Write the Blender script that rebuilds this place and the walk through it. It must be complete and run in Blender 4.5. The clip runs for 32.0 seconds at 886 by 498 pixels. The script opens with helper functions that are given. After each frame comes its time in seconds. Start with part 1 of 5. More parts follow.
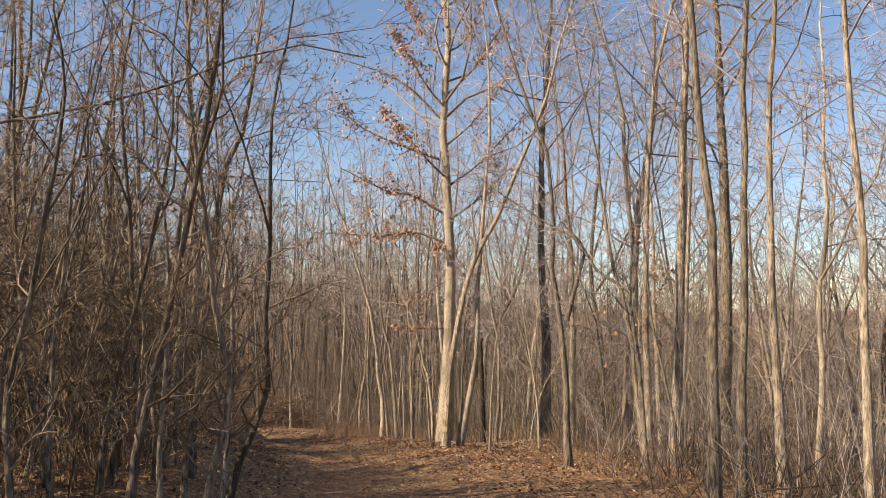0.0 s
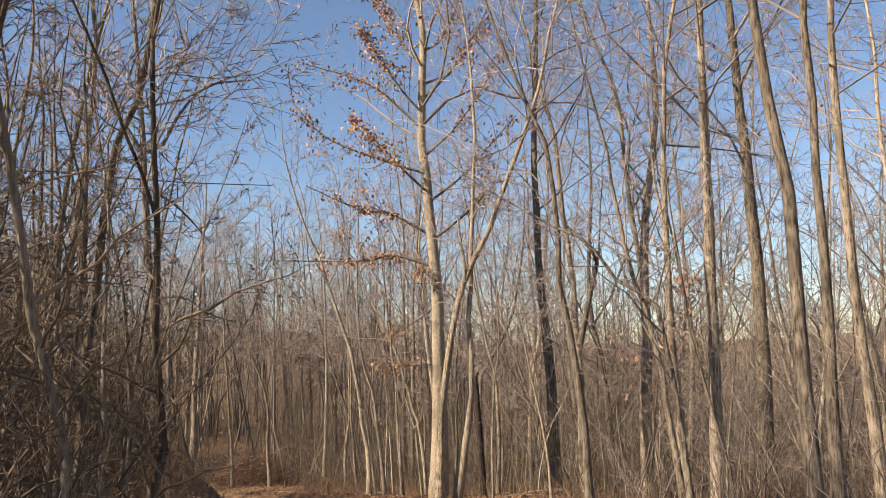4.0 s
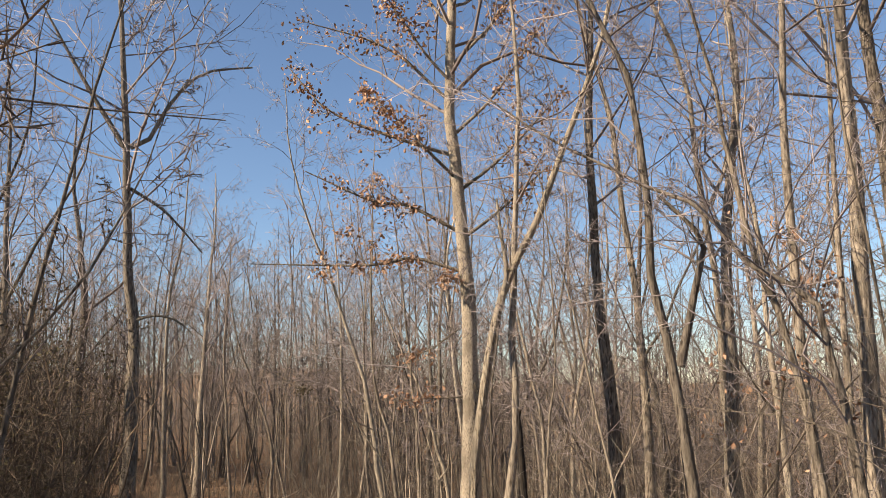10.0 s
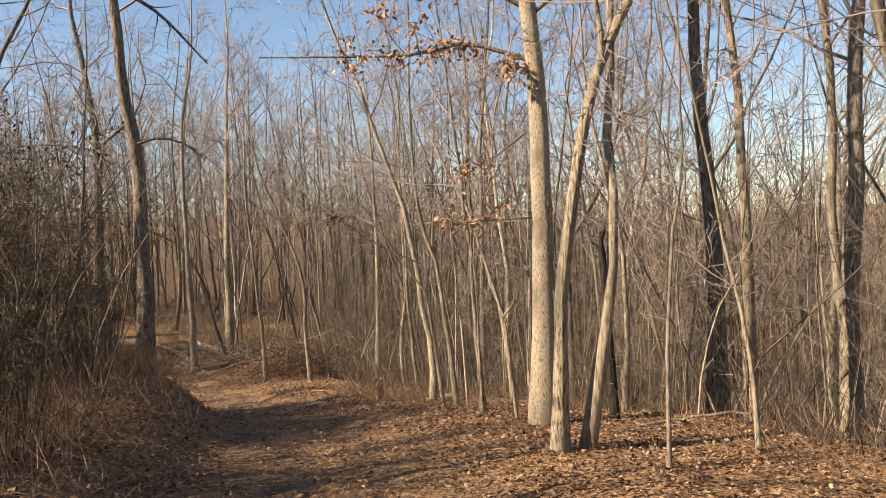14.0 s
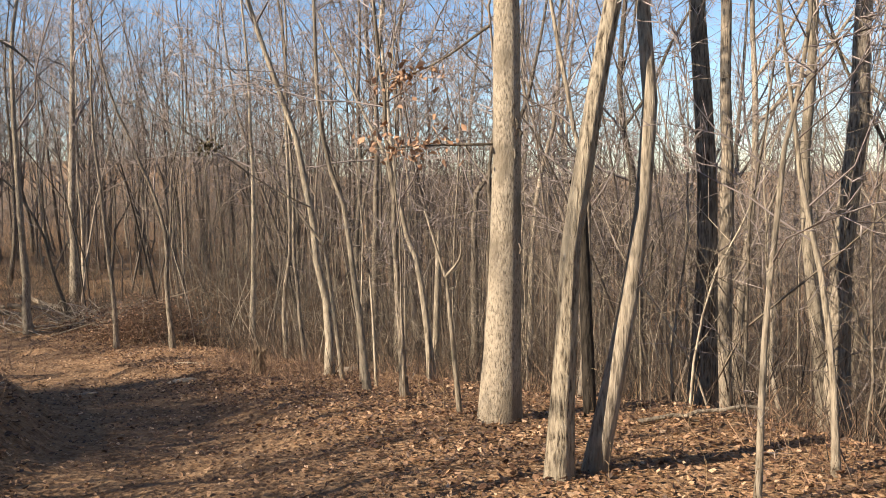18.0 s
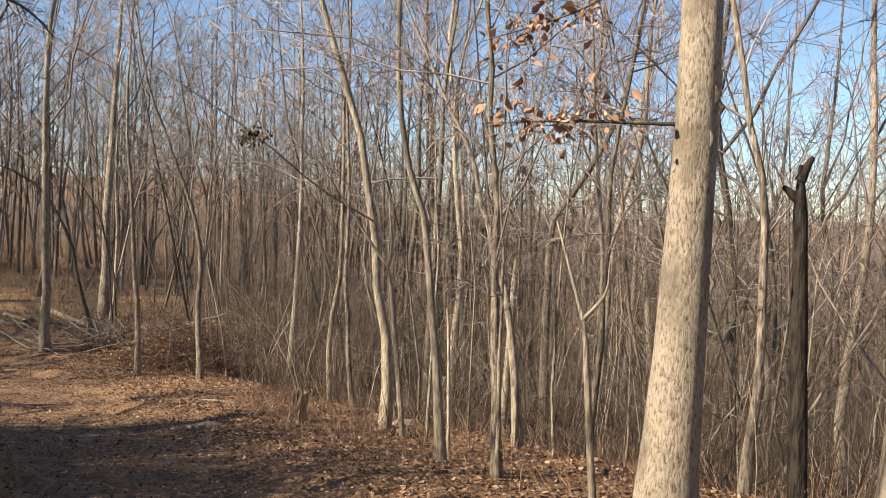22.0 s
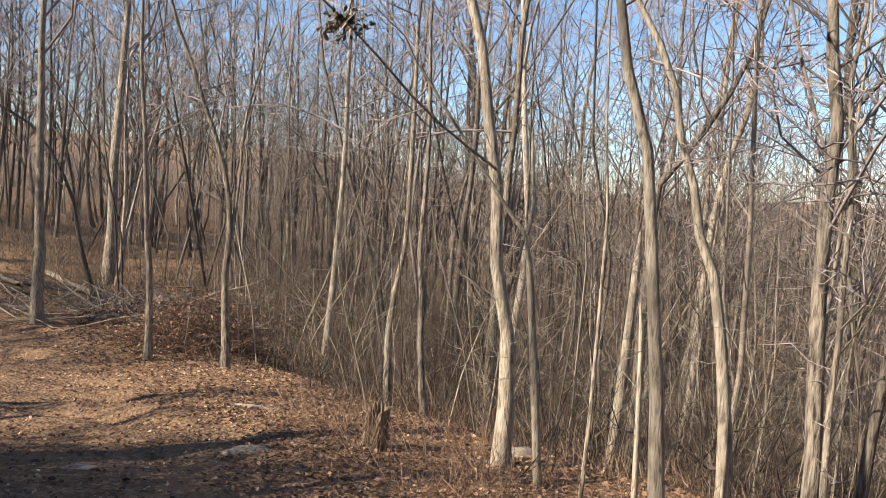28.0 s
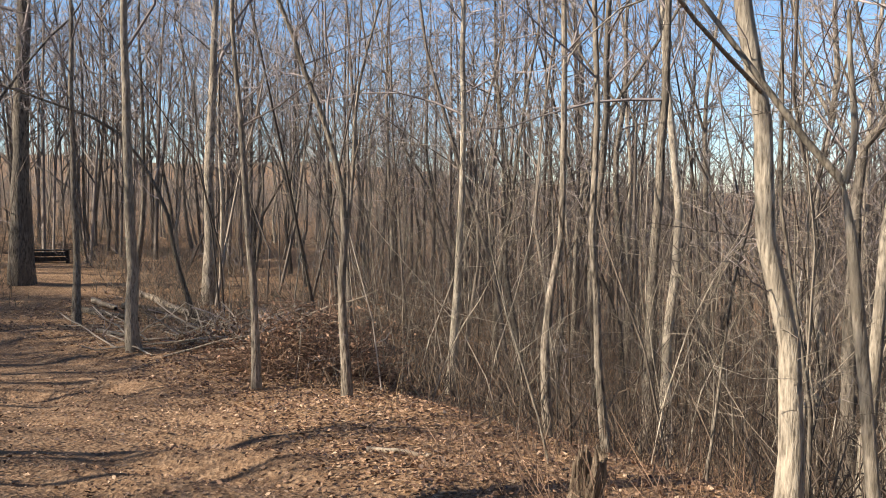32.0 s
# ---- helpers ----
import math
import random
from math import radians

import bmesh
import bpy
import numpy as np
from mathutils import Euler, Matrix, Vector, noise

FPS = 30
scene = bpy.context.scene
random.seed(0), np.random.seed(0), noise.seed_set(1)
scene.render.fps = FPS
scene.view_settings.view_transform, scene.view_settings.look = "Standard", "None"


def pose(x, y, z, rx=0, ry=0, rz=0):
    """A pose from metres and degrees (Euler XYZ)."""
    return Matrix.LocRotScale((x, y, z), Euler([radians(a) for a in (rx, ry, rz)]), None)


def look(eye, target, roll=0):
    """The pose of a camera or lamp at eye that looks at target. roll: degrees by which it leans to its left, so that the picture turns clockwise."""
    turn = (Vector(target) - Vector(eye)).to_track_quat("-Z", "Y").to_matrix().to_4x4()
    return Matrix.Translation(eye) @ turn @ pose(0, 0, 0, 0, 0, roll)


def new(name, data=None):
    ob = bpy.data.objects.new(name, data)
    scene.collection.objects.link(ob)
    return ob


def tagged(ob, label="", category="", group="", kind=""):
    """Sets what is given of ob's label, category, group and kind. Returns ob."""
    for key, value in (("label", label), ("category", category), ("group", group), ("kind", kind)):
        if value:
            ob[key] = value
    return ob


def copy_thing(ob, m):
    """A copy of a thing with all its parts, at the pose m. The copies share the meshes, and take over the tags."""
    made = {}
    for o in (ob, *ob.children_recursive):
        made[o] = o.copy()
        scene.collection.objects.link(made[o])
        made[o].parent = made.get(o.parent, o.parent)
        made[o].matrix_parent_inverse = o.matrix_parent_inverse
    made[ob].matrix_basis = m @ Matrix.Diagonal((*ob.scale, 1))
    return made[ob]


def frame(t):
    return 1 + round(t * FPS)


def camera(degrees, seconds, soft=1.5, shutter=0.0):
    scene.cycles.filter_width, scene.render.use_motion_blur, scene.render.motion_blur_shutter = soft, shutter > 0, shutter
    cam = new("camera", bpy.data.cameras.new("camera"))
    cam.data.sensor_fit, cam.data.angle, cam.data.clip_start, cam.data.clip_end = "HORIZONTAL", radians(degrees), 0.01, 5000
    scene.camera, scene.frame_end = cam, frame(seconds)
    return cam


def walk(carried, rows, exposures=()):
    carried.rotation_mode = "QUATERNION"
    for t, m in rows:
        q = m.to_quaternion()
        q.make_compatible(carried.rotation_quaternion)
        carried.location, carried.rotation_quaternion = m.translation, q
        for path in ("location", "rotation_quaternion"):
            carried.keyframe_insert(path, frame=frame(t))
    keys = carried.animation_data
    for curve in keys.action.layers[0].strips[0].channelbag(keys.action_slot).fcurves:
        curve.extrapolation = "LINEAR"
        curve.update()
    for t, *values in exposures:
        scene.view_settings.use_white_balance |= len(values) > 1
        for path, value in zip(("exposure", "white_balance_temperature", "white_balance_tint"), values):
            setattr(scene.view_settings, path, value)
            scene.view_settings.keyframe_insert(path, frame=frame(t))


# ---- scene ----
cam = camera(57.3, 32.0, soft=0.9)
METRES, EYE, TILT, LEAN, TURN = 20.0, 1.5, 4.5, -0.7, 0.0
ROWS = [
    (0.0, 0.0, 0.0, 0.0, 0.0, 0.0, -0.0),
    (0.5, 0.0018, 0.0151, -0.0026, -0.54, 2.15, 1.05),
    (1.0, 0.0013, 0.0319, -0.0058, 0.8, 0.44, 2.17),
    (1.5, 0.0007, 0.0477, -0.0069, -3.35, 0.74, 1.38),
    (2.0, 0.0014, 0.0593, -0.0088, -2.79, 3.3, 1.81),
    (2.5, 0.0001, 0.0751, -0.0107, -2.27, 4.2, 3.01),
    (3.0, 0.0022, 0.0906, -0.0132, -4.3, 4.19, 2.98),
    (3.5, 0.004, 0.1045, -0.0154, -0.61, 3.49, 3.5),
    (4.0, 0.0032, 0.1198, -0.0185, -0.82, 2.96, 2.62),
    (4.5, 0.0058, 0.1319, -0.0218, 2.93, 2.8, 1.19),
    (6.5, 0.0061, 0.1899, -0.0236, 7.13, 2.57, 1.34),
    (7.0, 0.0044, 0.2078, -0.0262, 5.73, 2.64, 2.89),
    (7.5, 0.0024, 0.2232, -0.028, 8.06, 3.69, 2.9),
    (8.0, -0.0008, 0.2408, -0.0294, 2.18, 4.95, 1.85),
    (8.5, 0.0019, 0.2522, -0.0325, 0.08, 5.11, -0.29),
    (9.0, 0.0019, 0.2644, -0.0334, 0.51, 5.5, -0.93),
    (9.5, 0.0, 0.2808, -0.0352, -1.46, 7.04, 1.19),
    (10.0, 0.0007, 0.2929, -0.0378, 1.15, 5.66, 2.31),
    (10.5, -0.0025, 0.3062, -0.0396, 8.31, 3.57, 3.01),
    (11.0, -0.0053, 0.3221, -0.0419, 9.77, 2.42, 2.11),
    (11.5, -0.0062, 0.3383, -0.0469, 10.87, -1.55, 1.62),
    (12.0, -0.0113, 0.3536, -0.0483, 7.15, -3.16, 1.26),
    (12.5, -0.0151, 0.3696, -0.0507, 8.02, -2.42, 2.51),
    (13.0, -0.0209, 0.3858, -0.0528, 13.68, -2.62, 2.9),
    (13.5, -0.0261, 0.4023, -0.0546, 7.34, -4.16, 2.22),
    (14.0, -0.0256, 0.4209, -0.0564, 3.0, -5.68, 3.75),
    (14.5, -0.0299, 0.4371, -0.0585, -1.37, -7.19, 2.87),
    (15.0, -0.0344, 0.4556, -0.0608, -5.21, -8.94, 2.8),
    (15.5, -0.0352, 0.4726, -0.0639, -5.2, -9.88, 4.22),
    (17.5, -0.0561, 0.5379, -0.0748, -5.52, -11.11, 1.26),
    (18.0, -0.0601, 0.5576, -0.079, -5.99, -9.06, 1.18),
    (18.5, -0.0677, 0.5744, -0.0826, -5.04, -8.31, 3.44),
    (19.0, -0.0692, 0.5887, -0.0851, -4.58, -8.66, 2.13),
    (19.5, -0.0706, 0.6045, -0.0868, -1.11, -6.87, 0.26),
    (20.0, -0.0745, 0.6211, -0.0898, -4.32, -6.8, 0.11),
    (20.5, -0.0764, 0.6317, -0.0926, -4.17, -7.32, -0.72),
    (21.0, -0.078, 0.6486, -0.0948, -2.48, -7.26, -1.67),
    (21.5, -0.0806, 0.6654, -0.0969, -5.28, -7.26, -1.42),
    (22.0, -0.0813, 0.6806, -0.101, -2.86, -6.7, -1.41),
    (22.5, -0.0861, 0.699, -0.1037, 0.53, -6.94, -1.78),
    (23.0, -0.0905, 0.7125, -0.1068, 1.99, -7.94, -1.93),
    (23.5, -0.0948, 0.7304, -0.1096, 8.36, -7.92, -2.2),
    (24.0, -0.1026, 0.7425, -0.1129, 10.13, -8.26, -1.52),
    (24.5, -0.1074, 0.7556, -0.1154, 7.6, -8.97, 0.1),
    (25.0, -0.11, 0.7719, -0.1179, 4.97, -10.43, 0.33),
    (25.5, -0.1152, 0.7855, -0.1212, 0.82, -12.31, -0.39),
    (27.5, -0.1329, 0.8286, -0.1246, 0.05, -8.26, -1.98),
    (28.0, -0.1374, 0.8401, -0.1267, -2.19, -8.75, -3.26),
    (28.5, -0.1429, 0.8535, -0.1312, -4.45, -8.85, -3.14),
    (29.0, -0.1464, 0.868, -0.1352, -3.17, -9.15, -0.57),
    (29.5, -0.1548, 0.8857, -0.1392, -1.64, -9.92, 1.52),
    (30.0, -0.1573, 0.8961, -0.1429, 1.33, -8.82, 0.84),
    (30.5, -0.1592, 0.9115, -0.1448, 3.65, -7.95, 1.08),
    (31.0, -0.1647, 0.9259, -0.1482, -0.64, -8.99, 0.07),
    (31.5, -0.1693, 0.9387, -0.1514, 1.41, -7.69, -1.9),
    (32.0, -0.1768, 0.9541, -0.1557, 3.61, -8.14, 0.61),
]
walk(cam, [(t, pose(0, 0, EYE, TILT, LEAN, TURN) @ pose(METRES * x, METRES * y, METRES * z, 90 + pitch, roll, yaw)) for t, x, y, z, yaw, pitch, roll in ROWS],
     [(0.0, 1.13, 7500, 14), (9.0, 0.97, 6980, 13), (13.0, 1.21, 7800, 13), (17.0, 1.25, 6900, 11), (22.0, 1.2, 6800, 10), (25.0, 1.32, 6550, 10), (32.0, 1.26, 6250, 9)])

# ---- light: a low winter sun on the walker's left and a little behind, clear sky ----
SUN_AZ, SUN_EL = radians(248.0), radians(34.0)
world = bpy.data.worlds.new("winter_sky")
scene.world = world
world.use_nodes = True
wn = world.node_tree
sky = wn.nodes.new("ShaderNodeTexSky")
sky.sky_type, sky.sun_disc = "NISHITA", False
sky.sun_elevation, sky.sun_rotation = SUN_EL, SUN_AZ
sky.air_density, sky.dust_density, sky.ozone_density = 1.0, 0.05, 4.5
wn.links.new(sky.outputs[0], wn.nodes["Background"].inputs[0])
wn.nodes["Background"].inputs[1].default_value = 0.08
sun = new("sun", bpy.data.lights.new("sun", "SUN"))
sun.data.energy, sun.data.angle, sun.data.color = 5.0, radians(0.55), (1.0, 0.885, 0.735)
sun_from = Vector((math.sin(SUN_AZ) * math.cos(SUN_EL), math.cos(SUN_AZ) * math.cos(SUN_EL), math.sin(SUN_EL)))
sun.matrix_world = look(sun_from * 60, (0, 0, 0))



# ---- materials ----
def material(name):
    m = bpy.data.materials.new(name)
    m.use_nodes = True
    n, l = m.node_tree.nodes, m.node_tree.links
    return m, n, l, n["Principled BSDF"]


def ramp(n, l, fac, stops):
    r = n.new("ShaderNodeValToRGB")
    e = r.color_ramp.elements
    e[0].position, e[0].color = stops[0][0], (*stops[0][1], 1)
    e[1].position, e[1].color = stops[-1][0], (*stops[-1][1], 1)
    for p, c in stops[1:-1]:
        e.new(p).color = (*c, 1)
    l.new(fac, r.inputs[0])
    return r.outputs[0]


def noise_tex(n, l, scale, detail=4, stretch=(1, 1, 1), rough=0.6, coord="Object"):
    tc, mp, t = n.new("ShaderNodeTexCoord"), n.new("ShaderNodeMapping"), n.new("ShaderNodeTexNoise")
    mp.inputs["Scale"].default_value = stretch
    t.inputs["Scale"].default_value, t.inputs["Detail"].default_value, t.inputs["Roughness"].default_value = scale, detail, rough
    l.new(tc.outputs[coord], mp.inputs[0])
    l.new(mp.outputs[0], t.inputs["Vector"])
    return t.outputs["Fac"]


def mix(n, l, fac, a, b, kind="MIX"):
    m = n.new("ShaderNodeMix")
    m.data_type, m.blend_type = "RGBA", kind
    for sock, v in ((m.inputs[0], fac), (m.inputs[6], a), (m.inputs[7], b)):
        if isinstance(v, (int, float)):
            sock.default_value = v
        elif isinstance(v, tuple):
            sock.default_value = (*v, 1)
        else:
            l.new(v, sock)
    return m.outputs[2]


def bump(n, l, bsdf, height, strength, dist=0.02):
    b = n.new("ShaderNodeBump")
    b.inputs["Strength"].default_value, b.inputs["Distance"].default_value = strength, dist
    l.new(height, b.inputs["Height"])
    l.new(b.outputs[0], bsdf.inputs["Normal"])


def bark(name, dark, mid, light, patch, scale=22, relief=0.9, long=0.3, vary=0.8):
    """Furrowed bark: long vertical ridges, blotches of lichen, a shade of its own for each tree."""
    m, n, l, b = material(name)
    ridge = noise_tex(n, l, scale, 5, (1, 1, long), 0.65)
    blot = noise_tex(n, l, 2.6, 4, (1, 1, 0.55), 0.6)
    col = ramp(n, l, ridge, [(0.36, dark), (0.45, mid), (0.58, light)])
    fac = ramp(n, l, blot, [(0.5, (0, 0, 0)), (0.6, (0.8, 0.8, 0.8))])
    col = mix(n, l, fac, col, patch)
    info, hv = n.new("ShaderNodeObjectInfo"), n.new("ShaderNodeHueSaturation")
    ml = n.new("ShaderNodeMath")
    ml.operation = "MULTIPLY_ADD"
    l.new(info.outputs["Random"], ml.inputs[0])
    ml.inputs[1].default_value, ml.inputs[2].default_value = vary, 1.0 - 0.45 * vary
    l.new(ml.outputs[0], hv.inputs["Value"])
    l.new(col, hv.inputs["Color"])
    l.new(hv.outputs[0], b.inputs["Base Color"])
    b.inputs["Roughness"].default_value = 0.9
    b.inputs["Specular IOR Level"].default_value = 0.2
    bump(n, l, b, ridge, relief, 0.03)
    return m


def twig(name, a, c, per_island=True):
    m, n, l, b = material(name)
    g = n.new("ShaderNodeNewGeometry")
    src = g.outputs["Random Per Island"] if per_island else noise_tex(n, l, 3, 3)
    l.new(ramp(n, l, src, [(0.0, a), (0.62, tuple(p + (q - p) * 0.38 for p, q in zip(a, c))), (1.0, c)]), b.inputs["Base Color"])
    b.inputs["Roughness"].default_value = 0.8
    b.inputs["Specular IOR Level"].default_value = 0.3
    return m


def leaf_mix(name, stops):
    """Dry leaves: each its own brown, mottled, with a little light let through."""
    m, n, l, b = material(name)
    g = n.new("ShaderNodeNewGeometry")
    col = ramp(n, l, g.outputs["Random Per Island"], stops)
    spots = ramp(n, l, noise_tex(n, l, 90, 3), [(0.35, (0.6, 0.55, 0.5)), (0.6, (1, 1, 1))])
    l.new(mix(n, l, 1.0, col, spots, "MULTIPLY"), b.inputs["Base Color"])
    b.inputs["Roughness"].default_value = 0.65
    return m


BARK_OAK = bark("pale_oak_bark", (0.125, 0.1, 0.071), (0.31, 0.257, 0.19), (0.41, 0.344, 0.258), (0.19, 0.156, 0.113), 66, 0.8, 0.36, 0.15)
BARK_RIDGED = bark("ridged_oak_bark", (0.06, 0.046, 0.032), (0.24, 0.197, 0.142), (0.39, 0.327, 0.24), (0.28, 0.234, 0.17), 44, 1.4, 0.2, 0.25)
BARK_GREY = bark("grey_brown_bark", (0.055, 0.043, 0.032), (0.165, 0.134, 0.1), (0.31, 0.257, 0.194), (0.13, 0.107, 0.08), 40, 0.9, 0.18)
BARK_DARK = bark("dark_rough_bark", (0.035, 0.028, 0.021), (0.1, 0.082, 0.063), (0.19, 0.158, 0.122), (0.11, 0.092, 0.07), 26, 1.2, 0.22)
BARK_BLACK = bark("black_rotten_bark", (0.008, 0.006, 0.005), (0.022, 0.018, 0.014), (0.05, 0.041, 0.032), (0.03, 0.024, 0.018), 30, 1.2, 0.2, 0.2)
BARK_SMOOTH = bark("smooth_beige_bark", (0.13, 0.105, 0.076), (0.27, 0.224, 0.166), (0.39, 0.327, 0.246), (0.18, 0.149, 0.111), 44, 0.7, 0.17)
TWIG = twig("grey_brown_twigs", (0.13, 0.104, 0.094), (0.44, 0.37, 0.335))
TWIG_PALE = twig("pale_sapling_stems", (0.16, 0.126, 0.09), (0.58, 0.49, 0.375))
TWIG_DARK = twig("dark_brush_stems", (0.04, 0.03, 0.021), (0.21, 0.156, 0.107))
BRUSH_BROWN = twig("brown_thicket_stems", (0.066, 0.046, 0.031), (0.34, 0.245, 0.165))
LEAF_OAK = twig("withered_oak_leaf", (0.22, 0.12, 0.07), (0.6, 0.38, 0.24))
LEAF_DARK = twig("olive_brown_leaf", (0.06, 0.05, 0.025), (0.22, 0.17, 0.09))
LEAF_LITTER = leaf_mix("fallen_leaf", [(0.0, (0.042, 0.021, 0.012)), (0.35, (0.13, 0.066, 0.034)), (0.65, (0.265, 0.148, 0.078)), (0.88, (0.39, 0.242, 0.138)), (1.0, (0.52, 0.365, 0.235))])
STONE = bark("pale_sandstone", (0.15, 0.118, 0.085), (0.25, 0.202, 0.15), (0.34, 0.28, 0.215), (0.19, 0.15, 0.108), 30, 0.6, 1.0, 0.2)
GRASS_DRY = twig("dry_grass", (0.2, 0.13, 0.07), (0.45, 0.32, 0.18))
BRUSH = twig("brown_brush", (0.028, 0.02, 0.014), (0.175, 0.126, 0.087))
SLOPE = twig("slope_tree_stems", (0.045, 0.035, 0.027), (0.29, 0.232, 0.178))
HAZE = twig("tangled_brown_brush", (0.03, 0.022, 0.015), (0.2, 0.147, 0.104))
RUSSET = twig("russet_brush", (0.08, 0.046, 0.03), (0.34, 0.215, 0.135))
UNDER = twig("understory_twigs", (0.055, 0.042, 0.034), (0.27, 0.212, 0.17))
FAR_WOOD = twig("far_woods", (0.085, 0.066, 0.053), (0.25, 0.202, 0.165))
WOOD_GREY = bark("weathered_wood", (0.12, 0.088, 0.058), (0.27, 0.212, 0.148), (0.4, 0.325, 0.237), (0.2, 0.155, 0.107), 34, 0.6, 0.2, 0.2)
STUMP_WOOD = bark("rotten_stump_wood", (0.04, 0.028, 0.018), (0.17, 0.122, 0.08), (0.3, 0.225, 0.152), (0.12, 0.088, 0.058), 46, 1.2, 0.08, 0.1)
WOOD_BLACK = bark("dark_weathered_timber", (0.012, 0.01, 0.009), (0.03, 0.026, 0.022), (0.055, 0.048, 0.04), (0.03, 0.026, 0.022), 18, 0.3)


def ground_material():
    m, n, l, b = material("leaf_litter_and_trodden_earth")
    big = noise_tex(n, l, 0.55, 5)
    fine = noise_tex(n, l, 26, 6, rough=0.75)
    mid = noise_tex(n, l, 5, 5, rough=0.7)
    tc, vor, sep = n.new("ShaderNodeTexCoord"), n.new("ShaderNodeTexVoronoi"), n.new("ShaderNodeSeparateColor")
    vor.inputs["Scale"].default_value = 21
    l.new(tc.outputs["Object"], vor.inputs["Vector"])
    l.new(vor.outputs["Color"], sep.inputs[0])
    leafy = ramp(n, l, sep.outputs[0], [(0.0, (0.086, 0.043, 0.0206)), (0.35, (0.232, 0.129, 0.0645)), (0.7, (0.378, 0.232, 0.125)), (1.0, (0.533, 0.361, 0.224))])
    litter = ramp(n, l, fine, [(0.36, (0.0602, 0.0292, 0.0138)), (0.5, (0.275, 0.155, 0.0774)), (0.62, (0.482, 0.31, 0.172))])
    litter = mix(n, l, 0.68, litter, leafy)
    small, sepb = n.new("ShaderNodeTexVoronoi"), n.new("ShaderNodeSeparateColor")
    small.inputs["Scale"].default_value = 47
    l.new(tc.outputs["Object"], small.inputs["Vector"])
    l.new(small.outputs["Color"], sepb.inputs[0])
    litter = mix(n, l, 0.4, litter, ramp(n, l, sepb.outputs[0], [(0.0, (0.05, 0.026, 0.014)), (0.5, (0.22, 0.125, 0.065)), (1.0, (0.5, 0.35, 0.22))]))
    litter = mix(n, l, ramp(n, l, vor.outputs["Distance"], [(0.45, (0, 0, 0)), (0.8, (0.43, 0.43, 0.43))]), litter, (0.0602, 0.0344, 0.0189))
    earth = ramp(n, l, mid, [(0.36, (0.07, 0.037, 0.02)), (0.5, (0.165, 0.097, 0.055)), (0.64, (0.27, 0.175, 0.104))])
    earth = mix(n, l, 0.25, earth, leafy)
    earth = mix(n, l, 0.35, earth, ramp(n, l, fine, [(0.38, (0.045, 0.026, 0.016)), (0.6, (0.32, 0.212, 0.13))]))
    at = n.new("ShaderNodeAttribute")
    at.attribute_name = "tread"
    ad = n.new("ShaderNodeMath")
    ad.operation = "ADD"
    l.new(at.outputs["Fac"], ad.inputs[0])
    l.new(ramp(n, l, big, [(0.3, (0, 0, 0)), (0.7, (0.5, 0.5, 0.5))]), ad.inputs[1])
    fac = ramp(n, l, ad.outputs[0], [(0.55, (0, 0, 0)), (1.05, (1, 1, 1))])
    l.new(mix(n, l, fac, litter, earth), b.inputs["Base Color"])
    b.inputs["Roughness"].default_value = 0.95
    b.inputs["Specular IOR Level"].default_value = 0.15
    bump(n, l, b, mix(n, l, 0.45, mix(n, l, 0.5, fine, mid), vor.outputs["Distance"]), 1.0, 0.05)
    return m


GROUND = ground_material()

# ---- the lie of the land ----
PATH = np.array([(0, -40), (0, 0), (0, 5), (-0.4, 9), (-1.2, 13), (-2.3, 17), (-3.5, 20), (-5.3, 24), (-7.3, 27.5), (-10.2, 31), (-15, 34), (-24, 37), (-60, 45)], float)
BRINK = np.array([(5.5, -60), (5.0, 0), (4.8, 8), (3.8, 14), (1.9, 19), (-0.7, 24), (-4.3, 29), (-7, 33), (-8.5, 38), (-10, 50), (-14, 75), (-20, 120), (-30, 400)], float)


def to_line(x, y, line):
    """Distance from a line, plus on its right side, minus on its left."""
    best, side = np.full(np.shape(x), 1e9), np.ones(np.shape(x))
    for (ax, ay), (bx, by) in zip(line[:-1], line[1:]):
        dx, dy = bx - ax, by - ay
        k = np.clip(((x - ax) * dx + (y - ay) * dy) / (dx * dx + dy * dy), 0, 1)
        px, py = x - ax - k * dx, y - ay - k * dy
        d = np.hypot(px, py)
        s = np.where(px * dy - py * dx >= 0, 1.0, -1.0)
        near = d < best
        best, side = np.where(near, d, best), np.where(near, s, side)
    return best * side


def smooth(a, b, v):
    k = np.clip((v - a) / (b - a), 0, 1)
    return k * k * (3 - 2 * k)


def waves(x, y, s, seed):
    a = np.zeros(np.shape(x))
    r = np.random.default_rng(seed)
    for _ in range(7):
        t, f, p = r.uniform(0, 6.28), r.uniform(0.6, 1.7) / s, r.uniform(0, 6.28)
        a = a + np.sin((x * np.cos(t) + y * np.sin(t)) * f * 6.28 + p)
    return a / 7


